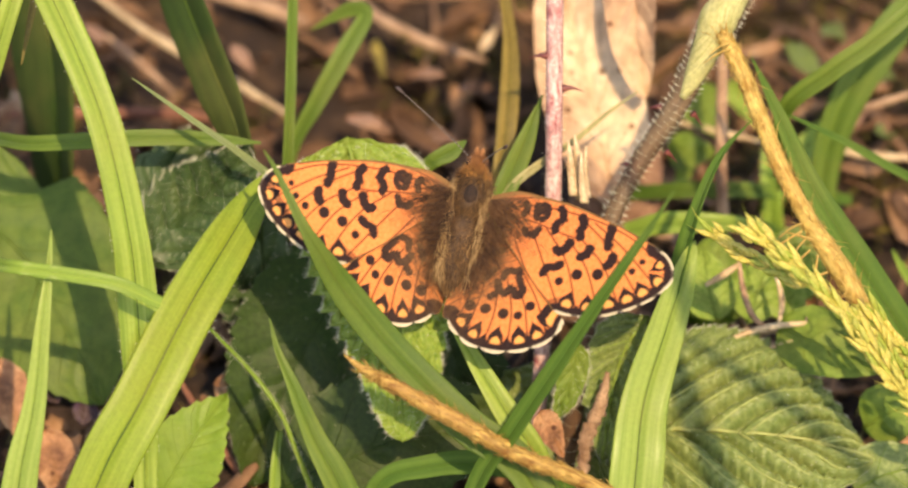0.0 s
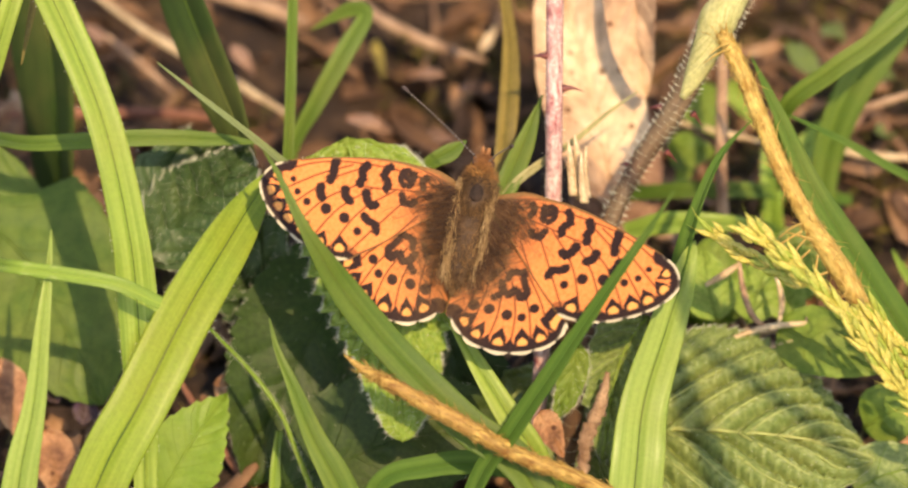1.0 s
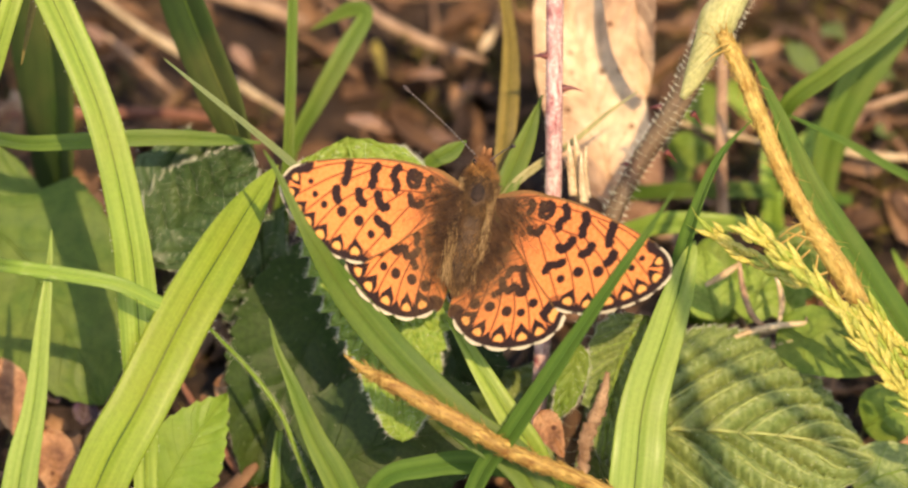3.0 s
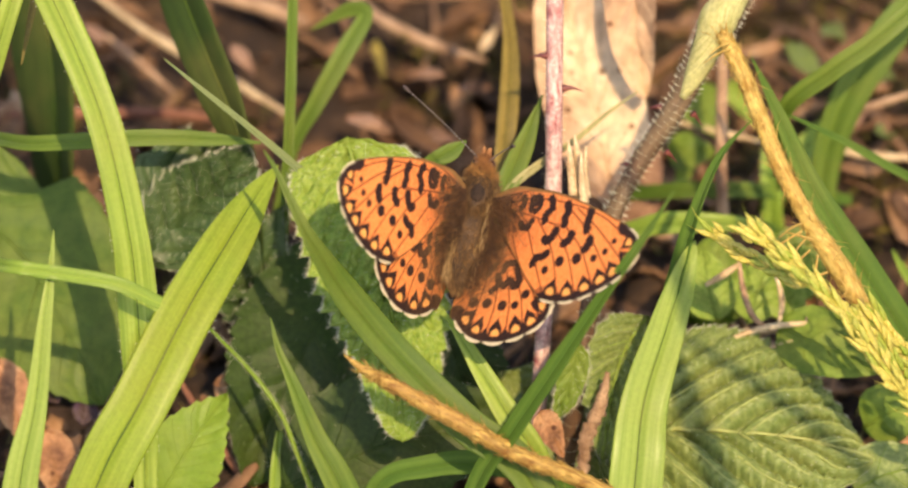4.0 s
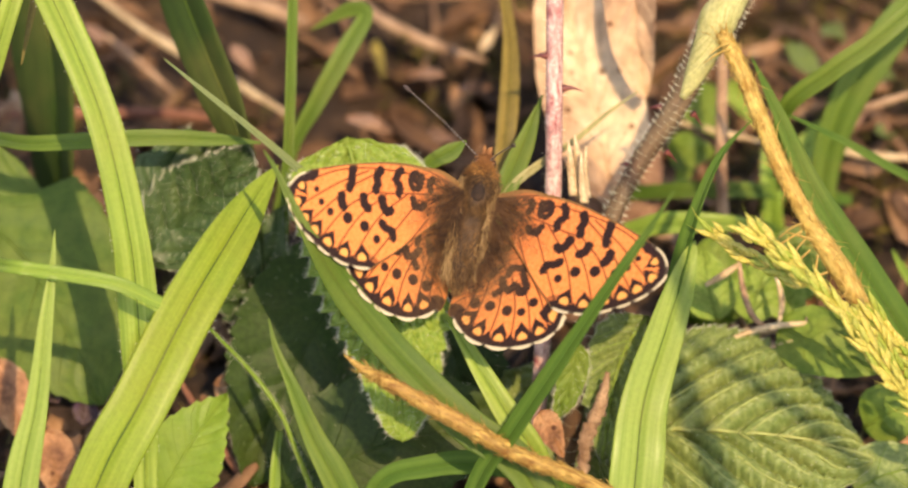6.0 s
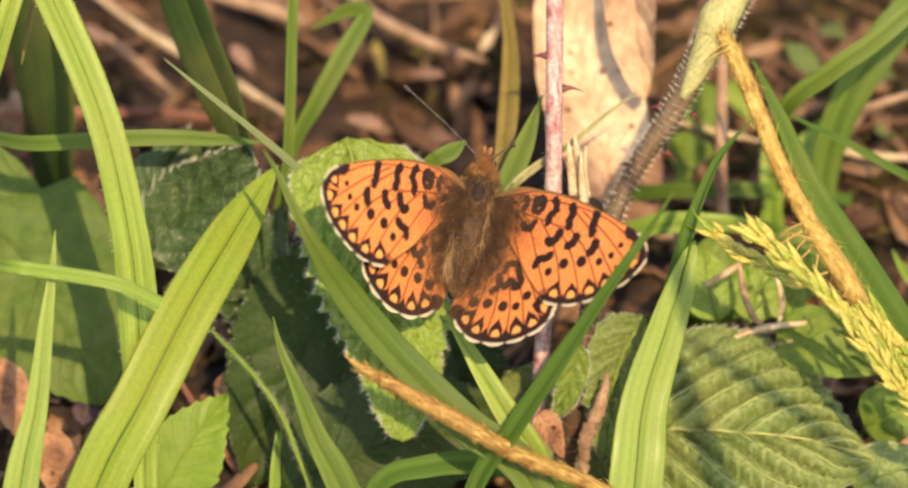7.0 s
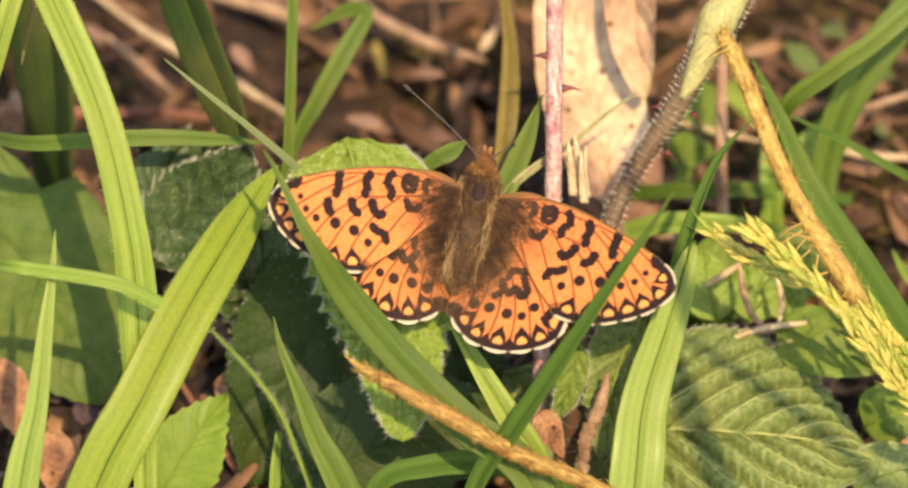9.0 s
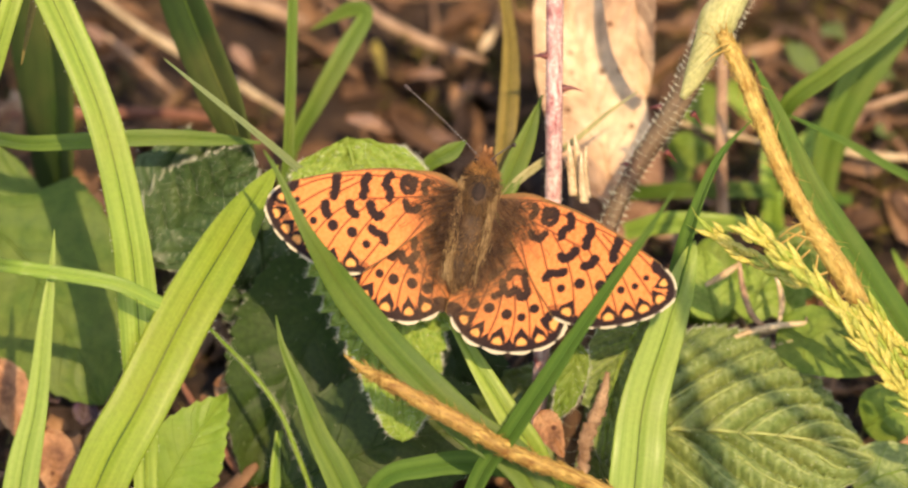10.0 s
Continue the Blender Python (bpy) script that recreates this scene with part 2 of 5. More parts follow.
def strip(pts, face=FACE, n=48, fold=0.18, thick=0.16, ripple=0.0, seed=0):
    """A grass blade: a channelled, ribbed strip of real thickness. Rows x, y, z, width, root first."""
    rng = np.random.default_rng(seed)
    c = spline(pts, n)
    path, wid = c[:, :3], np.maximum(c[:, 3], 0.04)
    tg, ln = tangents(path), lengths(path)
    cols = (-1.0, -0.93, -0.6, -0.28, -0.08, 0.0, 0.08, 0.28, 0.6, 0.93, 1.0)
    lift = [fold * abs(k) + (0.07 if i % 2 and k else 0.0) - (0.0 if k else 0.03) for i, k in enumerate(cols)]
    verts, uvs = [], []
    ph = rng.uniform(0, 6)
    for i in range(n):
        side = unit(np.cross(tg[i], face))
        nor = np.cross(side, tg[i])
        for top in (1, 0):
            for k, h in zip(cols, lift):
                e = ripple * math.sin(ln[i] * 0.9 + ph + 2 * k) * abs(k)
                th = thick * (1 - 0.8 * abs(k)) * min(1, wid[i])
                verts.append(path[i] + side * k * wid[i] / 2 + nor * (h * wid[i] / 2 + e - (0 if top else th)))
                uvs.append((k * wid[i] / 2, ln[i]))
    m, faces = len(cols), []
    for i in range(n - 1):
        a, b = i * 2 * m, (i + 1) * 2 * m
        for j in range(m - 1):
            faces.append((a + j, a + j + 1, b + j + 1, b + j))
            faces.append((a + m + j + 1, a + m + j, b + m + j, b + m + j + 1))
        faces.append((a + m, a, b, b + m))
        faces.append((a + m - 1, a + 2 * m - 1, b + 2 * m - 1, b + m - 1))
    faces.append(tuple(range(m)) + tuple(range(2 * m - 1, m - 1, -1)))
    return verts, faces, uvs


GRASSES = "grass blades round the butterfly"


def grass(pts, label, mat=GRASS, face=FACE, fold=0.18, rib=True, seed=0, ripple=0.03):
    v, f, u = strip(pts, face, 56, fold, ripple=ripple, seed=seed)
    ob = new("grass_shoot")
    ob["root"] = tuple(pts[0][:3])
    ob.location = Vector(pts[0][:3]) * MM
    tagged(ob, label, "grass", GRASSES)
    thing("blade", v, f, mat, u, pts[0][:3], ob)
    if rib:
        c = spline(pts, 40)
        off = unit(np.array(face)) * -0.05
        rows = [(*(p[:3] + off), max(0.03, 0.018 * p[3])) for p in c]
        tube("midrib", rows, GROOVE, ob, sides=5, n=40)
    return ob


def tube(name, pts, mat, parent=None, sides=8, n=None, bump=0.0, seed=0, label="", category="", group="", kind=""):
    """A tapering round stem. Rows x, y, z, radius."""
    rng = np.random.default_rng(seed)
    n = n or max(8, 6 * len(pts))
    c = spline(pts, n)
    path, rad = c[:, :3], np.maximum(c[:, 3], 0.01)
    tg, ln = tangents(path), lengths(path)
    ref = np.array((0.31, 0.17, 0.93))
    verts, uvs, faces = [], [], []
    wob = 1 + bump * rng.standard_normal((n, sides))
    for i in range(n):
        a = unit(np.cross(tg[i], ref))
        b = np.cross(tg[i], a)
        for j in range(sides):
            t = 2 * math.pi * j / sides
            verts.append(path[i] + (a * math.cos(t) + b * math.sin(t)) * rad[i] * wob[i, j])
            uvs.append((abs(math.sin(t / 2)) * rad[i] * 3, ln[i]))
    for i in range(n - 1):
        for j in range(sides):
            k = (j + 1) % sides
            faces.append((i * sides + j, i * sides + k, (i + 1) * sides + k, (i + 1) * sides + j))
    faces += [tuple(reversed(range(sides))), tuple(range((n - 1) * sides, n * sides))]
    return thing(name, verts, faces, mat, uvs, pts[0][:3], parent, label, category, group, kind)


def spikes(name, rows, mat, parent, bend=0.3, seed=0, kind="stuff", label=""):
    """Many fine hairs in one part. Rows: foot, way, length, radius."""
    rng = np.random.default_rng(seed)
    verts, faces = [], []
    for foot, way, length, rad in rows:
        way = unit(np.array(way))
        a = unit(np.cross(way, (0.3, 0.5, 0.8)))
        b = np.cross(way, a)
        sag = (a * rng.normal() + b * rng.normal()) * bend * length
        k = len(verts)
        for f, r in ((0, 1.0), (0.55, 0.75)):
            p = np.array(foot) + way * length * f + sag * f * f
            for j in range(3):
                t = 2.0944 * j
                verts.append(p + (a * math.cos(t) + b * math.sin(t)) * rad * r)
        verts.append(np.array(foot) + way * length + sag)
        for j in range(3):
            q = (j + 1) % 3
            faces += [(k + j, k + q, k + 3 + q, k + 3 + j), (k + 3 + j, k + 3 + q, k + 6)]
    uvs = [(v[0], v[1]) for v in verts]
    return thing(name, verts, faces, mat, uvs, parent["root"], parent, label, kind=kind)


def leaf(name, mid, half, label, category, mat=LEAF, face=FACE, teeth=14, bite=0.12, veins=7, cup=0.15, relief=0.25, hairs=0,
         rib_mat=RIB, n=90, m=41, seed=0, wave=0.3, group="", vein_parts=True, lobe=1.0, hair_len=0.8, slant=0.22, blunt=0.75, pucker=0.10, cross=0.0, cross_n=12):
    """A leaf: rows x, y, z along the midrib (stalk first), greatest half width in mm, toothed rim, sunken veins, bulging fields between."""
    rng = np.random.default_rng(seed)
    c = spline(mid, n)
    tg, ln = tangents(c), lengths(c)
    total = ln[-1]
    ob = new(name)
    ob["root"] = tuple(c[0])
    ob.location = Vector(c[0]) * MM
    tagged(ob, label, category, group)
    ks = np.linspace(-1, 1, m)
    ph = rng.uniform(0, 6, 4)

    def width(t, s):
        w = (math.sin(math.pi * min(1, t) ** (0.72 * lobe)) ** blunt) * half
        saw = (t * teeth + (0.3 if s > 0 else 0)) % 1.0
        tooth = bite * half * (saw ** 1.4) * min(1.0, 5 * t, 6 * (1 - t) + 0.15)
        return max(0.02, w + tooth * (0.7 + 0.3 * math.sin(9 * t + ph[0])))

    def place(t, k, up=0.0):
        i = min(n - 1, max(0, t * (n - 1)))
        j, f = min(n - 2, int(i)), 0
        f = i - j
        p, g = c[j] * (1 - f) + c[j + 1] * f, unit(tg[j] * (1 - f) + tg[j + 1] * f)
        side = unit(np.cross(g, face))
        nor = np.cross(side, g)
        w = width(t, k)
        a = abs(k)
        sweep = 0.16 * a * half * (1 - t)
        z = cup * half * a ** 1.6 + wave * math.sin(5 * t + ph[1] + 2 * k) * a
        vp = (t - slant * a) * veins
        ridge = abs((vp + (0.35 if k > 0 else 0)) % 1.0 - 0.5) * 2
        z += min(1.0, 4 * (1 - t) + 0.1) * relief * (0.55 - ridge ** 3 - 0.8 * math.exp(-(a * 9) ** 2)) * (1 - a ** 4)
        z += cross * math.sin(6.283 * (a * cross_n + 0.6 * math.sin(vp * 3))) * (1 - ridge ** 2) * min(1, 6 * a)
        z += pucker * relief * noise.noise(Vector((k * w * 1.3, t * total * 1.3, seed)))
        return p + side * k * w + g * sweep * (1 if t < 0.97 else 0) + nor * (z + up)

    verts, uvs, faces = [], [], []
    for i in range(n):
        for k in ks:
            verts.append(place(i / (n - 1), k))
            uvs.append((k * half, ln[i]))
    q = n * m
    under = unit(np.array(face)) * 0.14
    verts += [v - under * (1 - abs(ks[i % m]) ** 6) for i, v in enumerate(verts)]
    uvs += uvs
    for i in range(n - 1):
        for j in range(m - 1):
            a = i * m + j
            faces.append((a, a + 1, a + m + 1, a + m))
            faces.append((q + a + 1, q + a, q + a + m, q + a + m + 1))
        for a, s in ((i * m, 1), (i * m + m - 1, -1)):
            faces.append((a, a + m, q + a + m, q + a) if s > 0 else (a + m, a, q + a, q + a + m))
    thing("lamina", verts, faces, mat, uvs, c[0], ob)
    if vein_parts:
        rows = [(*place(t, 0, 0.04), 0.02 * half * (1.15 - t) + 0.07) for t in np.linspace(0, 0.98, 16)]
        tube("midrib", rows, rib_mat, ob, 5, 40)
        for s in (-1, 1):
            for v in range(1, veins):
                t0 = (v + 0.5 - (0.35 if s > 0 else 0)) / veins
                if t0 > 0.9 or t0 < 0.04:
                    continue
                rows = [(*place(min(0.99, t0 + slant * a), s * a, 0.02), 0.007 * half * (1 - a) + 0.04) for a in np.linspace(0.02, 0.9, 7)]
                tube("vein", rows, rib_mat, ob, 4, 16)
    if hairs:
        rows = []
        for h in range(hairs):
            t = rng.uniform(0.02, 0.99)
            k = rng.choice((-1, 1)) * (rng.uniform(0.97, 1.0) if rng.random() < 0.65 else rng.uniform(0, 1))
            p, o = place(t, k), place(t, k * 0.8)
            way = unit(p - o) * 0.7 + unit(np.array(face)) * rng.uniform(0.1, 0.8) + rng.normal(0, 0.35, 3)
            rows.append((p, way, rng.uniform(0.3, 1.0) * hair_len, 0.013))
        spikes("hairs", rows, HAIR, ob, seed=seed)
    return ob


# ---------------------------------------------------------------- ground
def ground():
    rng = np.random.default_rng(4)
    inner = np.arange(-130, 131, 2.0)
    outer = 130 * np.array([1.3, 1.8, 3, 6, 14, 40, 120, 500, 3000])
    xs = np.concatenate([-outer[::-1], inner, outer])
    verts, faces, uvs = [], [], []
    n = len(xs)
    for y in xs:
        for x in xs:
            fade = 1.0 if max(abs(x), abs(y)) <= 130 else 0.0
            z = 5.0 * noise.fractal(Vector((x * 0.03, y * 0.03, 2.0)), 1.0, 2.0, 4) * fade
            z += 1.6 * noise.noise(Vector((x * 0.22, y * 0.22, 5.0))) * fade
            verts.append((x, y + 30, z - 2.5))
            uvs.append((x, y))
    for i in range(n - 1):
        for j in range(n - 1):
            a = i * n + j
            faces.append((a, a + 1, a + n + 1, a + n))
    return thing("ground", verts, faces, SOIL, uvs, (0, 0, 0), label="dark bare woodland soil under dead leaves and twigs", category="ground", kind="structure")


def earth(x, y):
    z = 5.0 * noise.fractal(Vector((x * 0.03, (y - 30) * 0.03, 2.0)), 1.0, 2.0, 4)
    return z + 1.6 * noise.noise(Vector((x * 0.22, (y - 30) * 0.22, 5.0))) - 2.5


ground()


def leaf_litter():
    """Broken dead leaves lying on the soil."""
    rng = np.random.default_rng(11)
    verts, faces = [], []
    for _ in range(1100):
        x, y = rng.uniform(-75, 75), rng.uniform(-35, 115)
        size = rng.uniform(0.8, 1.0) * rng.choice((1.2, 2.2, 3.4, 5.0))
        yaw, tip, roll = rng.uniform(0, 6.3), rng.normal(0, 0.45), rng.normal(0, 0.45)
        rot = np.array(Euler((tip, roll, yaw)).to_matrix())
        base = np.array((x, y, earth(x, y) + rng.uniform(0.2, 2.2)))
        curl = rng.uniform(-0.25, 0.4)
        k = len(verts)
        na, nb = 7, 5
        edge = rng.uniform(0.7, 1.1, na)
        for th in (0.0, -0.12):
            for i in range(na):
                t = i / (na - 1)
                w = math.sin(math.pi * (0.06 + 0.88 * t)) * 0.55 * edge[i]
                for j in range(nb):
                    u = 2 * j / (nb - 1) - 1
                    p = np.array(((t - 0.5) * 2, u * w, curl * (u * u - 0.4) + 0.25 * curl * math.sin(6 * t))) * size
                    verts.append(base + rot @ (p + (0, 0, th)))
        q = na * nb
        for i in range(na - 1):
            for j in range(nb - 1):
                a = k + i * nb + j
                faces.append((a, a + 1, a + nb + 1, a + nb))
                faces.append((q + a + 1, q + a, q + a + nb, q + a + nb + 1))
            for a in (k + i * nb, k + i * nb + nb - 1):
                faces.append((a, a + nb, q + a + nb, q + a))
    thing("leaf_litter", verts, faces, LITTER, None, (0, 40, 0), label="brown broken dead leaves lying thickly on the soil", category="leaf litter", kind="stuff")


def twig_litter():
    rng = np.random.default_rng(12)
    verts, faces = [], []
    for _ in range(420):
        x, y, yaw = rng.uniform(-75, 75), rng.uniform(-35, 115), rng.uniform(0, 6.3)
        ln, r = rng.uniform(5, 26), rng.uniform(0.12, 0.55)
        way = np.array((math.cos(yaw), math.sin(yaw), rng.normal(0, 0.15)))
        side = unit(np.cross(way, (0, 0, 1)))
        up = np.cross(side, way)
        foot = np.array((x, y, earth(x, y) + rng.uniform(0.3, 3.0)))
        bow = rng.normal(0, 0.1)
        k = len(verts)
        for i in range(5):
            f = i / 4 - 0.5
            p = foot + way * f * ln + side * bow * ln * (f * f) + rng.normal(0, 0.2, 3)
            for j in range(5):
                t = 2 * math.pi * j / 5
                verts.append(p + (side * math.cos(t) + up * math.sin(t)) * r * (1 - 0.4 * f))
        for i in range(4):
            for j in range(5):
                q = (j + 1) % 5
                faces.append((k + i * 5 + j, k + i * 5 + q, k + i * 5 + 5 + q, k + i * 5 + 5 + j))
    thing("twig_litter", verts, faces, LITTER, None, (0, 40, 0), label="thin brown twigs and stalks scattered on the soil", category="twig litter", kind="stuff")


def moss():
    rng = np.random.default_rng(13)
    verts, faces = [], []
    for q in range(150):
        cx, cy, rad = rng.uniform(-70, 70) if q % 3 else rng.uniform(18, 62), rng.uniform(0, 110) if q % 3 else rng.uniform(38, 100), rng.uniform(3, 8)
        for _ in range(70):
            x, y = cx + rng.normal(0, rad * 0.5), cy + rng.normal(0, rad * 0.5)
            foot = np.array((x, y, earth(x, y)))
            way = unit(np.array((rng.normal(0, 0.5), rng.normal(0, 0.5), 1)))
            a = unit(np.cross(way, (1, 0.2, 0)))
            ln = rng.uniform(0.8, 2.6)
            k = len(verts)
            verts += [foot - a * 0.22, foot + a * 0.22, foot + way * ln * 0.6 + a * 0.3, foot + way * ln, foot + way * ln * 0.6 - a * 0.3]
            faces.append((k, k + 1, k + 2, k + 3, k + 4))
    thing("moss", verts, faces, MOSS, None, (0, 40, 0), label="olive moss tufts on the dark soil", category="moss", kind="stuff")


leaf_litter()
twig_litter()
moss()

# ---------------------------------------------------------------- grass
ARCH_ROWS = [(-30.0, -25.2, -2.4, 1.68), (-29.9, -15.1, 11.8, 2.24), (-30.1, -11.2, 19.1, 3.25), (-30.5, -6.7, 27.1, 3.92), (-31.3, -2.9, 34.2, 3.59), (-33.9, 3.8, 43.2, 3.36), (-38.6, 12.0, 50.8, 3.36), (-42.2, 18.4, 53.4, 2.80)]
arching = grass(ARCH_ROWS,
                "broad arching yellow-green grass blade with raised ribs", GRASS_PALE, seed=1)
def rim_teeth(ob, pts, count, seed, length=0.35):
    rng = np.random.default_rng(seed)
    c = spline(pts, 120)
    tg = tangents(c[:, :3])
    rows = []
    for _ in range(count):
        i = rng.integers(2, 118)
        side = unit(np.cross(tg[i], FACE)) * rng.choice((-1, 1))
        rows.append((c[i, :3] + side * c[i, 3] * 0.5 + np.cross(side, tg[i]) * 0.0, side + tg[i] * 0.8, rng.uniform(0.3, 1) * length, 0.018))
    spikes("rim_bristles", rows, HAIR, ob, seed=seed)


BROAD_ROWS = [(-40.5, -28.7, 1.1, 4.48), (-34.5, -18.7, 15.2, 5.60), (-30.1, -13.0, 21.5, 5.60), (-25.9, -5.9, 26.4, 5.49), (-21.8, 1.0, 29.6, 4.71), (-19.1, 6.2, 30.9, 2.58), (-17.1, 9.6, 31.7, 0.17)]
broad = grass(BROAD_ROWS,
              "broad bright green grass blade reaching under the butterfly", GRASS_SMOOTH, seed=2)
rim_teeth(arching, ARCH_ROWS, 260, 91)
rim_teeth(broad, BROAD_ROWS, 160, 92)
over_wing = grass([(12.7, -27.3, -0.3, 3.36), (7.9, -18.0, 14.5, 3.59), (0.9, -14.5, 19.9, 3.70), (-5.2, -10.8, 24.9, 3.36), (-10.3, -8.6, 31.2, 3.03), (-14.1, -7.4, 38.2, 1.29), (-16.9, -4.0, 42.8, 0.56), (-18.2, -2.9, 44.7, 0.11)],
                  "green grass blade slanting across the butterfly's wing", GRASS_RICH, seed=3)
nudged = grass([(-2.8, -7.8, 0.4, 0.90), (-5.3, 2.1, 14.5, 0.90), (-10.4, 9.0, 26.6, 0.90), (-14.9, 10.0, 30.6, 0.84), (-19.4, 11.0, 34.8, 0.67), (-24.4, 12.2, 39.1, 0.45), (-28.1, 13.5, 42.0, 0.11)],
               "thin grey-green grass blade nudged by the wing", GRASS_GREY, fold=0.4, rib=False, seed=4)
short_left = grass([(-43.8, -29.5, 1.8, 4.48), (-41.7, -20.9, 17.3, 3.47), (-40.1, -16.3, 23.9, 2.24), (-39.2, -11.8, 30.3, 1.46), (-38.6, -8.5, 34.0, 0.73), (-38.3, -5.8, 37.0, 0.11)],
                   "short pointed pale green grass blade", GRASS_FRESH, seed=5)
flat_left = grass([(-57.1, 32.3, -2.9, 1.12), (-48.9, 6.5, 22.3, 1.23), (-43.5, -8.0, 34.5, 1.34), (-37.9, -9.3, 34.6, 1.40), (-32.4, -10.0, 33.9, 1.46), (-28.1, -10.5, 31.8, 1.23)],
                  "thin green grass blade lying almost level", GRASS, seed=6)
grass([(-54.7, 38.2, 5.2, 0.90), (-47.1, 21.8, 24.3, 1.23), (-41.0, 14.0, 30.6, 1.57), (-30.2, 13.6, 31.7, 1.68), (-24.0, 14.3, 30.9, 1.40), (-18.9, 14.8, 30.0, 0.22)],
      "level green grass blade behind the arching one", GRASS_MID, seed=7)
# The sun reaches these two blades; their shade is only in the colour.
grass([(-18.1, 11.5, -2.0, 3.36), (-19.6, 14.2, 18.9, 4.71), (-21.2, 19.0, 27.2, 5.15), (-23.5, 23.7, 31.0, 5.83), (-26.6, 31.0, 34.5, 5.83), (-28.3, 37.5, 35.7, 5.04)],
      "wide grass blade with its shade painted as dark green", GRASS_SHADE_TONE, face=(-0.75, -0.3, 0.5), seed=8)
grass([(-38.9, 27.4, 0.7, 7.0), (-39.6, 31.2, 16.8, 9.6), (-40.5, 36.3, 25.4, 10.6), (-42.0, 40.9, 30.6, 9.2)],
      "grass blade with its deep shade painted as dark green", GRASS_SHADE_TONE, face=(-0.75, -0.3, 0.5), seed=9)
grass([(-17.9, -3.4, -3.7, 0.90), (-17.1, 10.4, 14.6, 1.01), (-16.3, 19.2, 25.9, 1.06), (-16.0, 25.7, 33.1, 1.06), (-15.8, 31.0, 39.0, 0.95)],
      "slim upright green grass stem", GRASS_MID, fold=0.5, rib=False, seed=10)
grass([(-18.2, 23.8, 8.7, 1.01), (-16.1, 28.5, 16.9, 1.23), (-13.8, 30.9, 20.9, 1.79), (-10.9, 34.3, 24.8, 2.02), (-8.8, 37.6, 26.9, 1.46), (-10.6, 38.6, 26.6, 1.46), (-14.2, 38.1, 24.5, 0.17)],
      "kinked soft green grass blade", GRASS_MID, seed=11)
grass([(3.5, 14.1, 9.7, 1.46), (4.4, 20.6, 18.5, 1.57), (5.2, 25.6, 22.5, 2.02), (5.6, 30.9, 25.5, 1.90), (5.4, 35.5, 27.6, 1.23), (4.5, 40.9, 30.6, 1.01)],
      "drying olive and yellow grass blade", GRASS_DRY, seed=12)
grass([(3.7, 10.5, 23.7, 2.02), (5.4, 13.1, 26.7, 2.35), (7.0, 16.4, 28.7, 1.90), (8.7, 20.2, 31.5, 0.11)],
      "green grass tip behind the butterfly's head", GRASS_MID, seed=13)
grass([(-4.8, 13.5, 25.6, 1.12), (-2.2, 14.3, 27.9, 1.46), (-0.2, 15.0, 28.7, 1.68), (1.2, 15.7, 29.5, 0.17)],
      "small green grass tip beside the head", GRASS_MID, seed=14)
grass([(4.3, 11.6, 25.0, 0.56), (6.9, 13.4, 27.0, 0.85), (11.7, 16.4, 28.8, 0.6), (15.1, 19.0, 30.2, 0.38), (18.1, 21.2, 31.1, 0.11)],
      "thin greenish straw grass blade crossing behind the cane", GRASS_STRAW, rib=False, seed=15)
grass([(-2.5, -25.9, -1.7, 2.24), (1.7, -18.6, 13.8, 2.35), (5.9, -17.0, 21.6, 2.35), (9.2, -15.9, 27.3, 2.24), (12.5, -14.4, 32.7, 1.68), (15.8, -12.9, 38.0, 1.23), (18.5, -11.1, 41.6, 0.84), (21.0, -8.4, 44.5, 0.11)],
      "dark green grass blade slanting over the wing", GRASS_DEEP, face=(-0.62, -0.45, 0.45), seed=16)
grass([(15.5, -27.3, -0.3, 5.04), (17.4, -18.0, 14.5, 5.38), (18.3, -11.9, 19.8, 4.71), (20.5, -5.6, 23.8, 3.70), (22.0, -1.6, 26.3, 2.7), (22.9, 0.8, 27.9, 1.5), (23.4, 2.0, 28.7, 0.1)],
      "broad pale green grass blade beside the wing", GRASS_FRESH, seed=17)
# Upper length of the pale blade as its own piece, shaded by deeper green.
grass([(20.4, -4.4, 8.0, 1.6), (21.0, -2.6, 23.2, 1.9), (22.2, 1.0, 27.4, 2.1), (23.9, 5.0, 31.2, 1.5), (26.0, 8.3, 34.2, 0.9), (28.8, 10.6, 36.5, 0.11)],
      "upper part of the pale grass blade, its shade painted as deep green", GRASS_DEEP, face=(-0.6, -0.4, 0.5), fold=0.35, rib=False, seed=32)
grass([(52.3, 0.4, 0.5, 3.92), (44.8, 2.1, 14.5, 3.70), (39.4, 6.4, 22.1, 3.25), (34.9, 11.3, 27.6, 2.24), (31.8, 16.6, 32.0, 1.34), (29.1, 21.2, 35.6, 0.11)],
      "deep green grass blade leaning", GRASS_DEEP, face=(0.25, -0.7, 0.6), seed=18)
grass([(32.4, 25.8, 13.9, 0.90), (32.5, 23.5, 26.2, 1.68), (36.8, 23.8, 31.1, 2.02), (40.8, 25.0, 33.8, 2.02), (44.6, 27.0, 36.1, 1.90), (51.1, 32.1, 38.8, 1.68)],
      "bent bright green grass blade", GRASS_MID, seed=19)
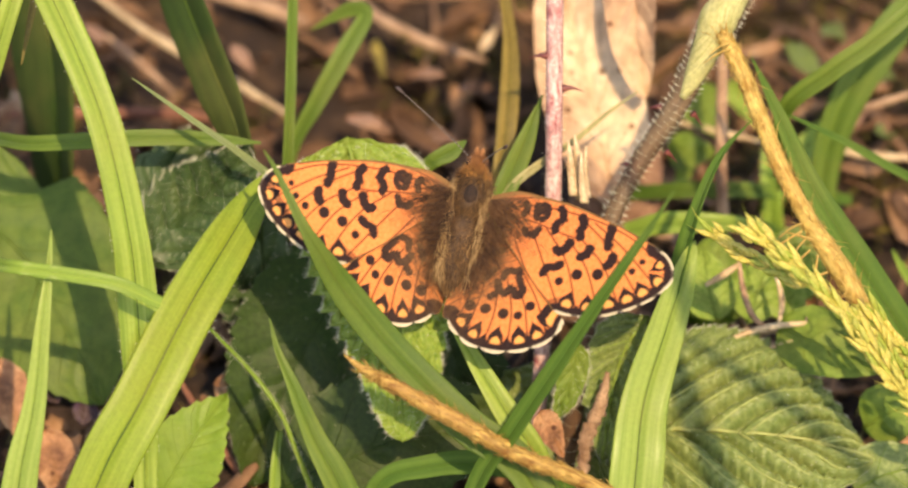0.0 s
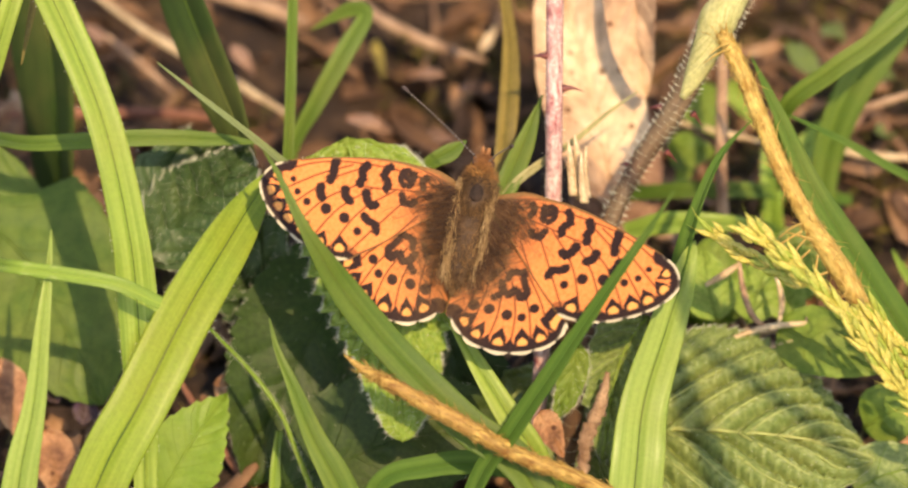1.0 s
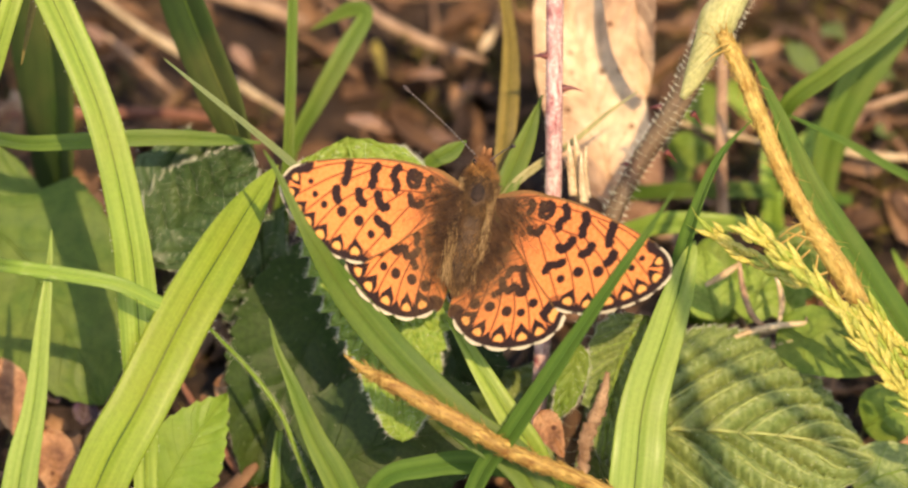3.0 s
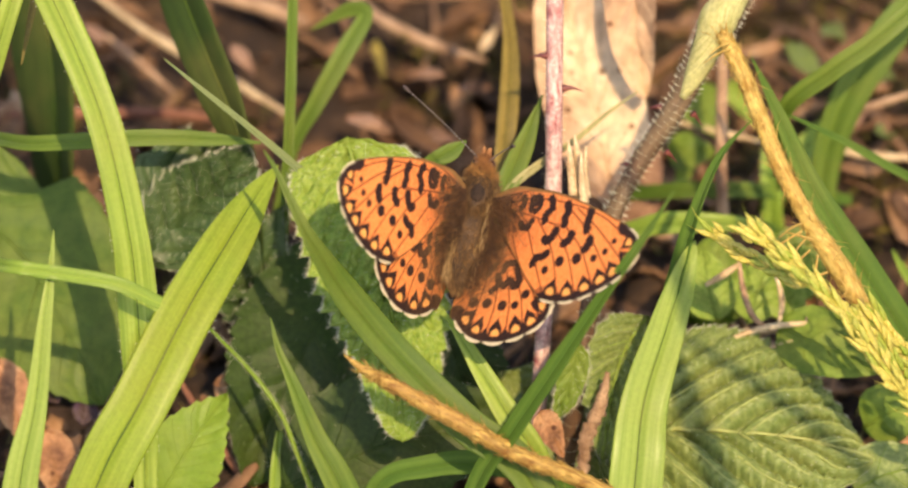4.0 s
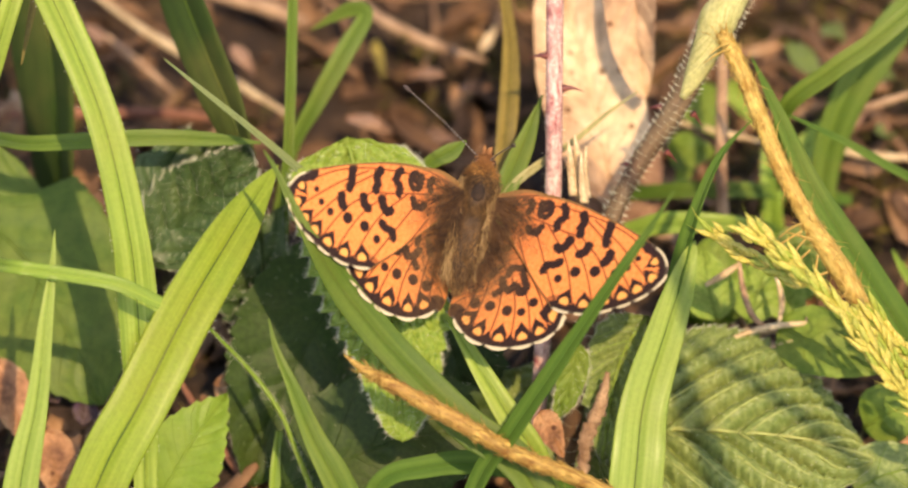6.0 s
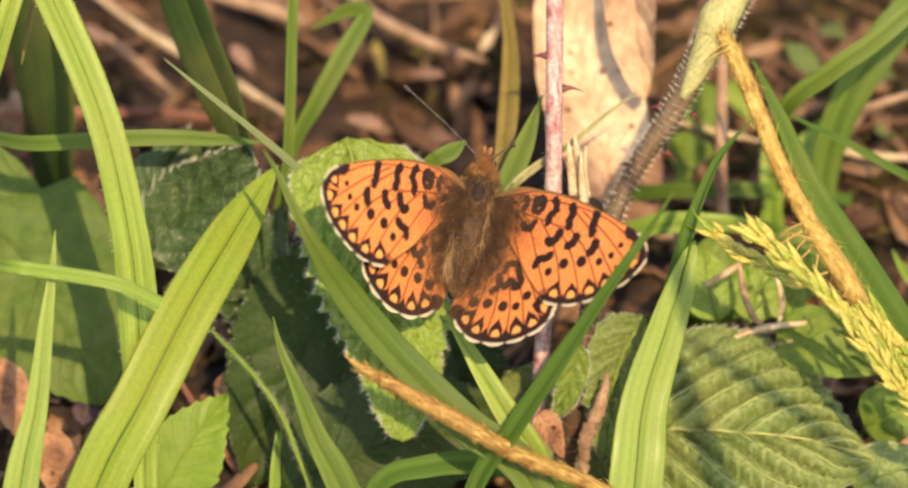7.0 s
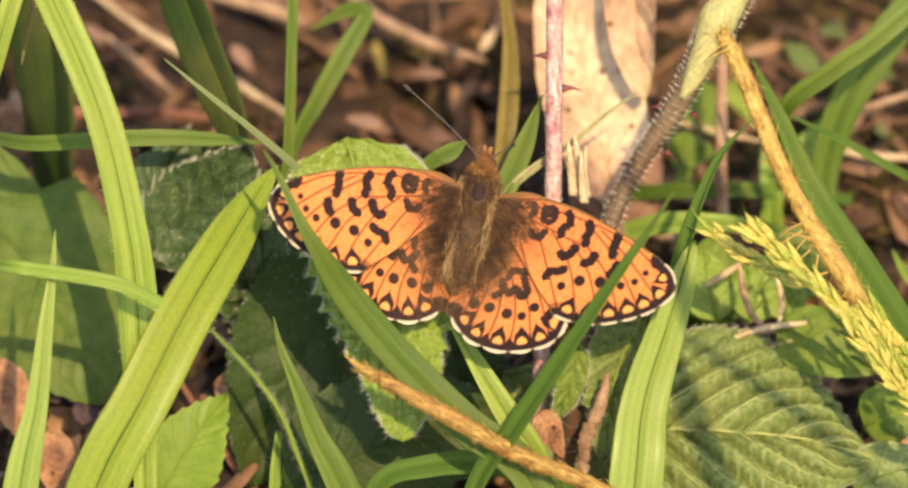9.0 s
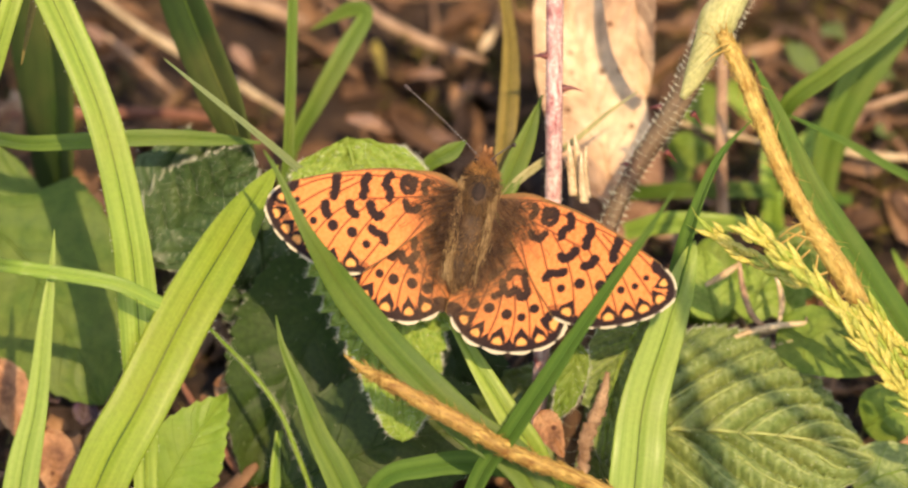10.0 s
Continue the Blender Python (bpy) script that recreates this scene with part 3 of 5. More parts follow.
grass([(36.8, 29.8, 3.3, 2.24), (37.3, 33.4, 10.3, 2.91), (39.2, 36.1, 16.3, 3.59), (42.7, 39.3, 21.3, 3.92), (47.3, 43.1, 25.6, 3.36)],
      "wide soft green grass blade behind the bent one", GRASS_MID, seed=20)
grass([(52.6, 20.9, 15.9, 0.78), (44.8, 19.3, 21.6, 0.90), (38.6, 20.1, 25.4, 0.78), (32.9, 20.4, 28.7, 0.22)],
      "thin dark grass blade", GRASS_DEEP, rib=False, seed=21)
grass([(12.2, -17.4, 1.8, 1.68), (8.2, -13.5, 13.6, 2.47), (5.4, -11.3, 17.5, 2.58), (2.6, -8.2, 20.9, 1.90), (0.6, -5.9, 23.4, 1.12), (-1.1, -4.3, 25.3, 0.22)],
      "pale green grass blade under the abdomen", GRASS_PALE, seed=22)
wiggly = grass([(-5.9, -19.2, -0.3, 3.36), (-10.9, -14.3, 11.1, 3.14), (-13.4, -11.8, 15.4, 2.24), (-15.6, -8.9, 20.1, 1.23), (-17.0, -6.7, 22.6, 0.62), (-17.7, -4.7, 24.7, 0.11)],
               "slender pointed green grass blade", GRASS_MID, seed=23)
# Fresh grass given the deep green so that the colour carries its shade.
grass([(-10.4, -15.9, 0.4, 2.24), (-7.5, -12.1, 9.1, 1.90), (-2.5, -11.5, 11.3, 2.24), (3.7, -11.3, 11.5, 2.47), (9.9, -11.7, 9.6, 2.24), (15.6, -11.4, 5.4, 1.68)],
      "curved soft grass blade low down with its shade painted as deep green", GRASS_DEEP, seed=24)
grass([(-18.0, -11.6, -3.8, 1.12), (-17.5, -5.9, 4.1, 1.23), (-17.1, -2.6, 7.7, 0.78)], "short bright grass shoot", GRASS, seed=25)
grass([(-51.7, 14.9, 16.7, 1.68), (-46.4, 12.1, 35.9, 2.02), (-43.6, 13.9, 45.5, 2.02), (-41.7, 18.0, 50.0, 2.02)], "yellow-green grass blade beside the arching one", GRASS_PALE, seed=26)
grass([(-39.8, 25.3, 46.1, 0.67), (-40.8, 22.2, 42.8, 0.78), (-41.5, 20.0, 40.2, 0.56), (-42.2, 17.6, 37.6, 0.11)], "tan withered hanging grass tip", GRASS_DRY, rib=False, seed=27)
grass([(37.1, 28.1, -1.5, 1.68), (32.7, 29.8, 3.3, 2.02), (31.8, 31.8, 8.5, 2.24), (31.8, 35.7, 12.8, 1.68)], "soft green grass blade behind the seed head", GRASS, seed=28)
grass([(49.4, 16.9, 4.0, 0.90), (45.2, 18.6, 8.8, 1.01), (43.5, 19.7, 11.6, 0.11)], "small green grass tip", GRASS, rib=False, seed=29)
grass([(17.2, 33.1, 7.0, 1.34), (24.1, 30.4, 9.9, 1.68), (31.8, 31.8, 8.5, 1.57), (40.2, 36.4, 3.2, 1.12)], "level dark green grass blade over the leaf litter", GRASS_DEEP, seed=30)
grass([(17.0, 21.6, 12.2, 1.68), (21.6, 20.7, 14.2, 2.24), (29.1, 21.4, 13.4, 1.34), (33.4, 26.1, 8.2, 0.56)], "level bright grass blade behind", GRASS, seed=31)

# Two blades outside the view, added so their shadows cross the large bramble leaf.
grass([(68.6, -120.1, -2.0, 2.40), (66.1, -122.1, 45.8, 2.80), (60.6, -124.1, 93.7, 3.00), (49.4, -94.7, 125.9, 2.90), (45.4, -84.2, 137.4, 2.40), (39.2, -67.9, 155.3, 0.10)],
      "tall unseen green grass blade casting a shadow stripe on the bramble leaf", GRASS_MID, face=(0.0, -0.6, 0.8), seed=40)
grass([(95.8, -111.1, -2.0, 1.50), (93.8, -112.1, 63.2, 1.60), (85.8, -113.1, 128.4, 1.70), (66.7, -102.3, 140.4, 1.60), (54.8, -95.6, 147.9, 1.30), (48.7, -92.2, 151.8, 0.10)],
      "tall leaning unseen green grass blade casting a thin shadow stripe on the bramble leaf", GRASS_MID, face=(0.0, -0.6, 0.8), seed=41)

# ---------------------------------------------------------------- stems
def prickles(ob, rows):
    for p, way, ln in rows:
        p, way = np.array(p), unit(np.array(way))
        tube("thorn", [(*p, 0.42), (*(p + way * ln * 0.45), 0.16), (*(p + way * ln + np.array((0, 0, -0.25 * ln))), 0.02)], THORN, ob, 6, 10)


def bristles(ob, pts, count, length, seed, mat=HAIR, rad=0.014):
    rng = np.random.default_rng(seed)
    c = spline(pts, 80)
    tg = tangents(c[:, :3])
    rows = []
    for _ in range(count):
        i = rng.integers(0, 79)
        r = rng.normal(0, 1, 3)
        way = unit(r - tg[i] * (r @ tg[i]))
        rows.append((c[i, :3] + way * c[i, 3] * 0.95, way + 0.3 * tg[i], rng.uniform(0.3, 1) * length, rad))
    spikes("hairs", rows, mat, ob, seed=seed)


cane_rows = [(8.3, -1.6, 10.2, 0.75), (9.1, 5.2, 20.8, 0.8), (9.7, 10.9, 27.2, 0.82), (9.8, 17.7, 34.7, 0.84), (9.9, 26.4, 42.9, 0.84)]
cane_rows.insert(0, (8.1, -0.5, -6.5, 0.8))
cane = tube("bramble_cane", cane_rows, CANE, sides=12, n=60, bump=0.015, label="pink-red upright bramble cane with dark thorns", category="bramble cane")
prickles(cane, [((9.1, 19.7, 37.0), (-1, -0.1, 0.15), 1.9), ((10.6, 17.6, 34.6), (1, -0.1, 0.15), 2.2), ((9.1, 4.4, 15.5), (-1, -0.2, 0.1), 1.6)])
bristles(cane, cane_rows, 520, 0.6, 31)

stalk_rows = [(10.0, -5.6, -1.6, 1.0), (12.2, -2.3, 14.0, 0.9), (14.2, 6.7, 22.5, 0.92), (17.5, 13.5, 27.1, 0.92), (21.5, 16.9, 32.4, 1.12), (24.4, 20.0, 37.2, 1.45), (25.8, 21.7, 39.1, 1.75), (28.7, 25.7, 42.1, 1.5)]
stalk = tube("hairy_stalk", stalk_rows, STALK, sides=14, n=80, bump=0.03, label="thick brown hairy bramble stalk turning green above", category="plant stalk")
bristles(stalk, stalk_rows, 2600, 0.8, 32, rad=0.017)
tube("joint", [(22.3, 16.6, 34.2, 0.35), (23.6, 18.0, 36.2, 1.05), (25.1, 19.8, 39.2, 1.65), (25.9, 21.1, 40.8, 1.9), (27.4, 23.0, 42.1, 1.5), (28.6, 24.9, 44.2, 1.4)], STALK_GREEN, stalk, 12, 30, 0.03, label="swollen pale green joint")
prickles(stalk, [((23.3, 16.0, 32.8), (0.5, -0.1, -0.6), 1.5), ((20.7, 14.2, 29.4), (0.6, -0.1, -0.5), 1.6), ((20.2, 17.1, 32.6), (-1, 0, 0.1), 1.2), ((17.1, 14.1, 27.7), (-1, 0, 0.3), 1.0)])


def fibres(ob, pts, count, length, seed, mat, rad=0.05, out=0.6):
    rng = np.random.default_rng(seed)
    c = spline(pts, 80)
    tg = tangents(c[:, :3])
    rows = []
    for _ in range(count):
        i = rng.integers(0, 79)
        r = rng.normal(0, 1, 3)
        way = unit(r - tg[i] * (r @ tg[i]))
        rows.append((c[i, :3] + way * c[i, 3] * out, way * 0.3 + tg[i] * rng.choice((-1, 1)), rng.uniform(0.4, 1) * length, rad))
    spikes("frayed_fringe", rows, mat, ob, 0.25, seed)


gold_rows = [(50.1, 0.4, 0.5, 0.7), (41.0, 0.7, 18.8, 0.8), (37.6, 3.6, 23.5, 1.15), (34.5, 6.8, 27.1, 0.9), (31.6, 10.5, 31.2, 0.9), (29.1, 14.7, 35.9, 0.85), (27.3, 17.5, 39.0, 0.85), (26.0, 19.0, 40.7, 0.6)]
gold = tube("dry_stem", gold_rows, GOLD, sides=10, n=90, bump=0.05, seed=3, label="golden dry fibrous plant stem hanging from the joint", category="dry stem")
fibres(gold, gold_rows, 700, 2.6, 41, GOLD, 0.07)
for a, b in (((26.9, 17.1, 40.1), (24.3, 15.5, 39.7)), ((26.8, 17.5, 40.5), (24.8, 16.0, 40.3)), ((33.9, 5.8, 27.5), (31.6, 4.1, 27.1)), ((34.4, 4.9, 26.5), (32.7, 2.6, 25.5))):
    mid = [(p + q) / 2 for p, q in zip(a, b)]
    tube("frayed_strand", [(*a, 0.12), (mid[0], mid[1], mid[2] + 0.3, 0.1), (*b, 0.04)], GOLD, gold, 5, 12)

for a, m, b in (
        ((33.6, -0.6, 32.2), (31.8, -1.3, 31.4), (31.0, -1.8, 30.9)),
        ((34.4, -1.8, 30.9), (33.2, -2.7, 29.9), (32.9, -4.0, 28.5)),
        ((35.1, -2.1, 30.5), (35.0, -3.3, 29.3), (35.6, -4.4, 28.0)),
        ((36.7, -2.5, 30.1), (37.1, -2.1, 30.5), (37.3, -1.6, 31.2)),
        ((34.7, -1.2, 31.6), (33.3, -0.9, 31.9), (32.2, -0.7, 32.1)),
        ((36.1, -3.3, 29.3), (34.4, -3.6, 28.9), (33.6, -3.3, 29.3)),
        ((26.4, 20.6, 37.8), (25.5, 20.1, 37.3), (25.1, 19.5, 36.6)),
        ((26.1, 20.8, 38.1), (24.8, 20.4, 37.6), (24.1, 19.9, 37.1)),
        ((25.8, 21.2, 38.5), (24.4, 21.1, 38.4), (23.5, 20.8, 38.1)),
        ((37.1, -3.6, 28.9), (37.9, -4.4, 28.0), (37.2, -5.1, 27.2))):
    tube("frayed_strand", [(*a, 0.13), (*m, 0.11), (*b, 0.05)], GOLD, gold, 5, 14)

front_rows = [(29.0, -20.6, 4.1, 0.8), (14.6, -19.0, 14.9, 0.8), (6.5, -18.1, 18.8, 0.85), (0.3, -16.6, 22.0, 0.85), (-5.2, -14.9, 24.7, 0.7), (-8.6, -13.3, 25.7, 0.45), (-10.6, -12.3, 26.8, 0.06)]
front = tube("dry_stem", front_rows, GOLD_BROWN, sides=10, n=90, bump=0.06, seed=5, label="golden brown dry twisted grass stem crossing green blades", category="dry stem")
fibres(front, front_rows[:-1], 420, 2.0, 42, GOLD_BROWN, 0.075, 0.8)

petiole_rows = [(-12.7, -10.7, 3.2, 0.3), (-15.0, -9.6, 10.3, 0.28), (-16.8, -8.1, 15.1, 0.26), (-19.6, -5.4, 18.0, 0.22), (-23.8, -1.0, 19.9, 0.16)]
petiole = tube("hairy_leaf_stalk", petiole_rows, GRASS, sides=8, n=50, label="thin green hairy leaf stalk", category="leaf stalk")
bristles(petiole, petiole_rows, 480, 0.55, 33)
tube("upright_twig", [(27.3, 22.2, 3.9, 0.5), (26.7, 28.5, 13.8, 0.6), (26.8, 35.1, 21.1, 0.6), (27.0, 38.5, 23.5, 0.5)], TWIG_TAN, sides=8, label="upright pinkish tan twig behind the stalk", category="twig")


# ---------------------------------------------------------------- grass seed head
def seed_head(rows, count, size, seed, label):
    rng = np.random.default_rng(seed)
    ob = tube("grass_seed_head", rows, SEED, sides=6, n=40, label=label, category="grass seed head")
    c = spline(rows, 200)
    tg = tangents(c[:, :3])
    for q in range(count):
        i = int(199 * (q + 0.5) / count)
        side = unit(np.cross(tg[i], FACE)) * (1 if q % 2 else -1)
        way = unit(tg[i] + side * rng.uniform(0.0, 0.32) + np.array(FACE) * rng.uniform(-0.15, 0.35) + rng.normal(0, 0.10, 3))
        p, ln = c[i, :3] + side * rng.uniform(0, 0.5) + rng.normal(0, 0.15, 3), size * rng.uniform(0.5, 1.25)
        fl = tube("floret", [(*p, 0.1), (*(p + way * ln * 0.3), 0.30), (*(p + way * ln * 0.65), 0.24), (*(p + way * ln), 0.02)], SEED, ob, 6, 10, 0.06, q)
        if q % 3:
            tip = p + way * ln * 0.8
            spikes("awn", [(tip, way + rng.normal(0, 0.2, 3), ln * 0.7, 0.03)], SEED, fl, 0.2, q, kind="")
    return ob


seed_head([(49.1, -14.3, 14.3, 0.3), (42.9, -14.5, 24.4, 0.28), (38.1, -11.1, 29.7, 0.25), (34.0, -8.1, 32.9, 0.2), (30.9, -6.2, 35.0, 0.15), (28.9, -5.2, 36.3, 0.08)], 130, 2.5, 51, "yellow-green flowering grass seed head with plump florets")
seed_head([(46.0, -8.3, 11.8, 0.3), (41.7, -7.4, 23.3, 0.25), (36.7, -5.2, 27.3, 0.2), (30.5, -3.0, 29.7, 0.15), (24.9, -0.7, 32.2, 0.08)], 90, 2.2, 52, "slender yellowish flowering grass seed head")
seed_head([(50.8, -1.6, 10.2, 0.3), (45.9, -6.0, 17.4, 0.25), (42.8, -4.1, 21.0, 0.2), (40.2, -1.9, 23.5, 0.1)], 60, 2.2, 53, "yellow-green flowering grass seed head beside the golden stem")

# ---------------------------------------------------------------- leaves
leaf("bramble_leaf", [(-10.5, 13.7, 31.8), (-9.1, 8.3, 29.5), (-7.0, 0.4, 26.0), (-5.4, -6.3, 22.2), (-4.9, -12.8, 15.8)], 6.8, "young hairy green bramble leaf under the butterfly", "leaf", LEAF_LIGHT,
     teeth=17, bite=0.17, veins=10, hairs=3000, seed=1, cup=-0.06, relief=0.62, hair_len=0.8, blunt=0.5, pucker=0.8, lobe=0.68, slant=0.3, cross=0.10, cross_n=8, n=150, m=81, rib_mat=LEAF_LIGHT)
leaf("bramble_leaf", [(12.2, -2.6, 9.2), (19.6, -4.4, 10.1), (26.9, -5.4, 10.6), (34.3, -5.9, 10.0), (41.4, -5.8, 7.1)], 12.0, "large ribbed dark green bramble leaf", "leaf", LEAF, rib_mat=RIB, face=(-0.5, -0.2, 0.84),
     teeth=24, bite=0.09, veins=8, hairs=2600, seed=2, cup=-0.10, relief=1.5, hair_len=0.4, slant=0.46, n=170, m=121, pucker=0.12, cross=0.09, cross_n=16)
leaf("broad_leaf", [(-46.3, 27.7, 20.3), (-47.0, 23.0, 15.0), (-41.6, 16.7, 11.2), (-37.4, 9.5, 7.7), (-34.7, 5.7, 3.4)], 9.2, "smooth mid-green broad leaf with toothed rim", "leaf", LEAF_BROAD, rib_mat=LEAF_BROAD,
     teeth=20, bite=0.07, veins=6, hairs=0, seed=3, cup=0.02, relief=0.2)
leaf("toothed_leaf", [(-29.9, -12.1, 4.6), (-27.3, -9.7, 8.8), (-24.8, -7.0, 11.8), (-22.1, -3.8, 13.8)], 3.9, "small bright green toothed leaf", "leaf", LEAF_SMOOTH, rib_mat=LEAF_SMOOTH,
     teeth=11, bite=0.13, veins=6, hairs=60, seed=4, relief=0.14, hair_len=0.3, blunt=1.0, pucker=0.0)
leaf("hairy_leaf", [(-18.0, 11.0, 9.4), (-20.8, 11.5, 15.9), (-24.7, 14.2, 20.4), (-27.6, 18.8, 22.4), (-22.0, 22.5, 22.2)], 5.0, "dull blue-green hairy bramble leaf", "leaf", LEAF_BLUE, rib_mat=LEAF_BLUE,
     teeth=8, bite=0.42, veins=7, hairs=900, seed=5, hair_len=0.8, relief=0.8, wave=1.1, cross=0.12, cross_n=8)
leaf("hairy_leaf", [(-30.0, 11.1, 16.9), (-27.1, 12.9, 20.3), (-24.3, 14.1, 23.2), (-21.9, 14.5, 26.6), (-20.1, 15.6, 29.3)], 4.6, "dark green bramble leaf with glistening hairy teeth", "leaf", LEAF_BLUE, rib_mat=LEAF_BLUE,
     teeth=11, bite=0.16, veins=7, hairs=2000, seed=55, hair_len=0.6, relief=0.6, wave=0.5, cross=0.12, cross_n=8, cup=0.25, n=110, m=61)
# Three leaves whose darkness is shade carried by the leaf colour.
leaf("shade_toned_leaf", [(-8.2, 15.7, 17.5), (-12.8, 8.9, 12.9), (-16.8, 2.8, 7.7), (-20.2, -2.6, 0.2)], 7.5, "leaf below the grass with its shade painted as dark green", "leaf", LEAF_SHADE_TONE, rib_mat=LEAF_SHADE_TONE,
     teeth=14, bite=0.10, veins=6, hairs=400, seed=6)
leaf("shade_toned_leaf", [(-17.3, -6.6, 3.2), (-10.4, -5.1, 6.4), (-1.4, -3.4, 8.3), (7.2, -2.5, 6.3)], 7.0, "leaf low under the butterfly with its shade painted as dark green", "leaf", LEAF_SHADE_TONE, rib_mat=LEAF_SHADE_TONE,
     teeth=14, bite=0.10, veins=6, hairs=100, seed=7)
leaf("shade_toned_leaf", [(-1.4, 12.6, 11.1), (0.3, 7.3, 8.2), (2.1, 3.4, 3.9), (2.6, 1.1, -0.1)], 4.5, "leaf behind the abdomen with its shade painted as dark green", "leaf", LEAF_SHADE_TONE, rib_mat=LEAF_SHADE_TONE,
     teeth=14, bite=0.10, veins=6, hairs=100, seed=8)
leaf("hairy_leaf", [(4.9, 5.8, 8.0), (8.3, 2.0, 6.8), (12.3, -1.0, 5.0), (17.2, -2.9, 1.3)], 5.5, "dull green hairy bramble leaf below the wing", "leaf", LEAF, rib_mat=LEAF,
     teeth=11, bite=0.2, veins=5, hairs=900, seed=31, hair_len=0.9, relief=0.5, n=60, m=25)
leaf("hairy_leaf", [(16.8, 7.4, 14.3), (15.7, 3.2, 12.7), (15.1, -0.5, 10.0), (14.8, -4.0, 4.7)], 2.6, "small hairy green leaflet beside the stalk", "leaf", LEAF, rib_mat=LEAF,
     teeth=9, bite=0.2, veins=4, hairs=700, seed=32, hair_len=0.9, relief=0.5, n=50, m=21)
stub_rows = [(12.2, -11.7, 8.0, 0.50), (12.6, -10.3, 11.0, 0.60), (13.0, -9.3, 13.6, 0.70), (14.2, -7.8, 16.0, 0.62), (14.9, -6.0, 18.7, 0.22)]
stub = tube("dry_stem", stub_rows, TWIG_TAN, sides=10, n=40, bump=0.2, label="short brown dried stem stub beside the stalk", category="dry stem")
bristles(stub, stub_rows, 500, 0.5, 34, FUZZ)
leaf("hairy_leaf", [(12.1, -3.4, 20.2), (11.7, -5.4, 18.7), (10.8, -7.1, 16.1), (9.8, -7.7, 13.9)], 1.35, "small olive hairy leaflet on the bramble stalk", "leaf", LEAF_HERB, rib_mat=LEAF_HERB,
     teeth=7, bite=0.15, veins=5, hairs=450, seed=35, hair_len=0.7, relief=0.3, n=60, m=25)
leaf("bramble_leaf", [(19.0, 2.1, 18.8), (16.8, -0.8, 17.1), (15.4, -4.1, 14.1), (14.4, -8.7, 9.1)], 3.4, "crinkled green bramble leaflet beside the pale grass", "leaf", LEAF, rib_mat=LEAF_LIGHT,
     teeth=9, bite=0.2, veins=8, hairs=700, seed=36, hair_len=0.5, relief=0.6, cross=0.15, cross_n=7, n=90, m=51)
for k, (rows, half, mat) in enumerate((
        ([(23.3, 46.3, 9.7), (25.3, 43.3, 9.3), (27.3, 40.5, 7.8)], 2.3, LEAF_HERB), ([(21.4, 39.0, 7.6), (23.7, 38.2, 8.2), (26.4, 38.1, 8.0)], 1.9, LEAF_HERB),
        ([(23.3, 12.5, 8.0), (25.3, 13.7, 12.4), (26.7, 17.2, 16.2)], 4.2, LEAF_HERB), ([(31.6, 6.6, 13.4), (36.1, 3.8, 13.3), (42.4, 2.1, 11.4)], 3.4, LEAF_HERB),
        ([(38.9, -7.3, 3.9), (42.3, -6.9, 5.9), (47.4, -6.2, 6.7)], 3.4, LEAF), ([(40.1, -1.0, 6.5), (42.9, -1.3, 9.1), (46.9, -0.5, 10.0)], 3.0, LEAF_HERB),
        ([(31.6, 23.0, 4.7), (35.1, 24.2, 7.6), (36.8, 26.1, 9.7)], 2.8, LEAF),
        ([(29.0, 11.1, 9.3), (30.1, 13.4, 11.9), (31.5, 15.7, 14.5)], 2.6, LEAF_LIGHT),
        ([(33.0, 12.6, 8.0), (32.5, 14.9, 10.6), (31.3, 17.5, 13.5)], 2.2, LEAF_LIGHT),
        ([(26.1, 9.6, 10.7), (25.2, 11.9, 13.2), (24.6, 14.6, 16.2)], 2.6, LEAF_LIGHT),
        ([(35.4, 15.6, 8.4), (34.3, 17.5, 10.5), (33.7, 19.4, 12.6)], 2.4, LEAF_LIGHT))):
    leaf("herb_leaf", rows, half, "small soft green herb leaf on the woodland floor", "leaf", mat, teeth=8, bite=0.06, veins=4, n=40, m=15, seed=20 + k,
         relief=0.12, rib_mat=LEAF_HERB, group="small herb leaves")
leaf("dead_leaf", [(16.1, 22.0, 14.0), (15.3, 25.5, 16.4), (14.4, 30.5, 19.0), (12.8, 35.9, 21.9), (11.2, 41.6, 25.4), (9.9, 49.8, 29.9)], 5.0, "cream-coloured dry dead leaf standing upright", "dead leaf", DRY_LEAF,
     face=(0.1, -0.9, 0.4), teeth=5, bite=0.05, veins=5, relief=0.5, cup=0.15, wave=0.8, rib_mat=DRY_LEAF, seed=9, lobe=1.2)
leaf("dead_leaf", [(16.8, 44.7, 34.9), (17.7, 37.8, 31.7), (18.2, 32.8, 27.6), (19.2, 29.8, 22.8)], 3.0, "curled cream dry dead leaf hanging point down", "dead leaf", DRY_LEAF,
     face=(-0.35, -0.8, 0.5), teeth=5, bite=0.05, veins=4, relief=0.4, cup=0.35, wave=0.6, rib_mat=DRY_LEAF, seed=10)
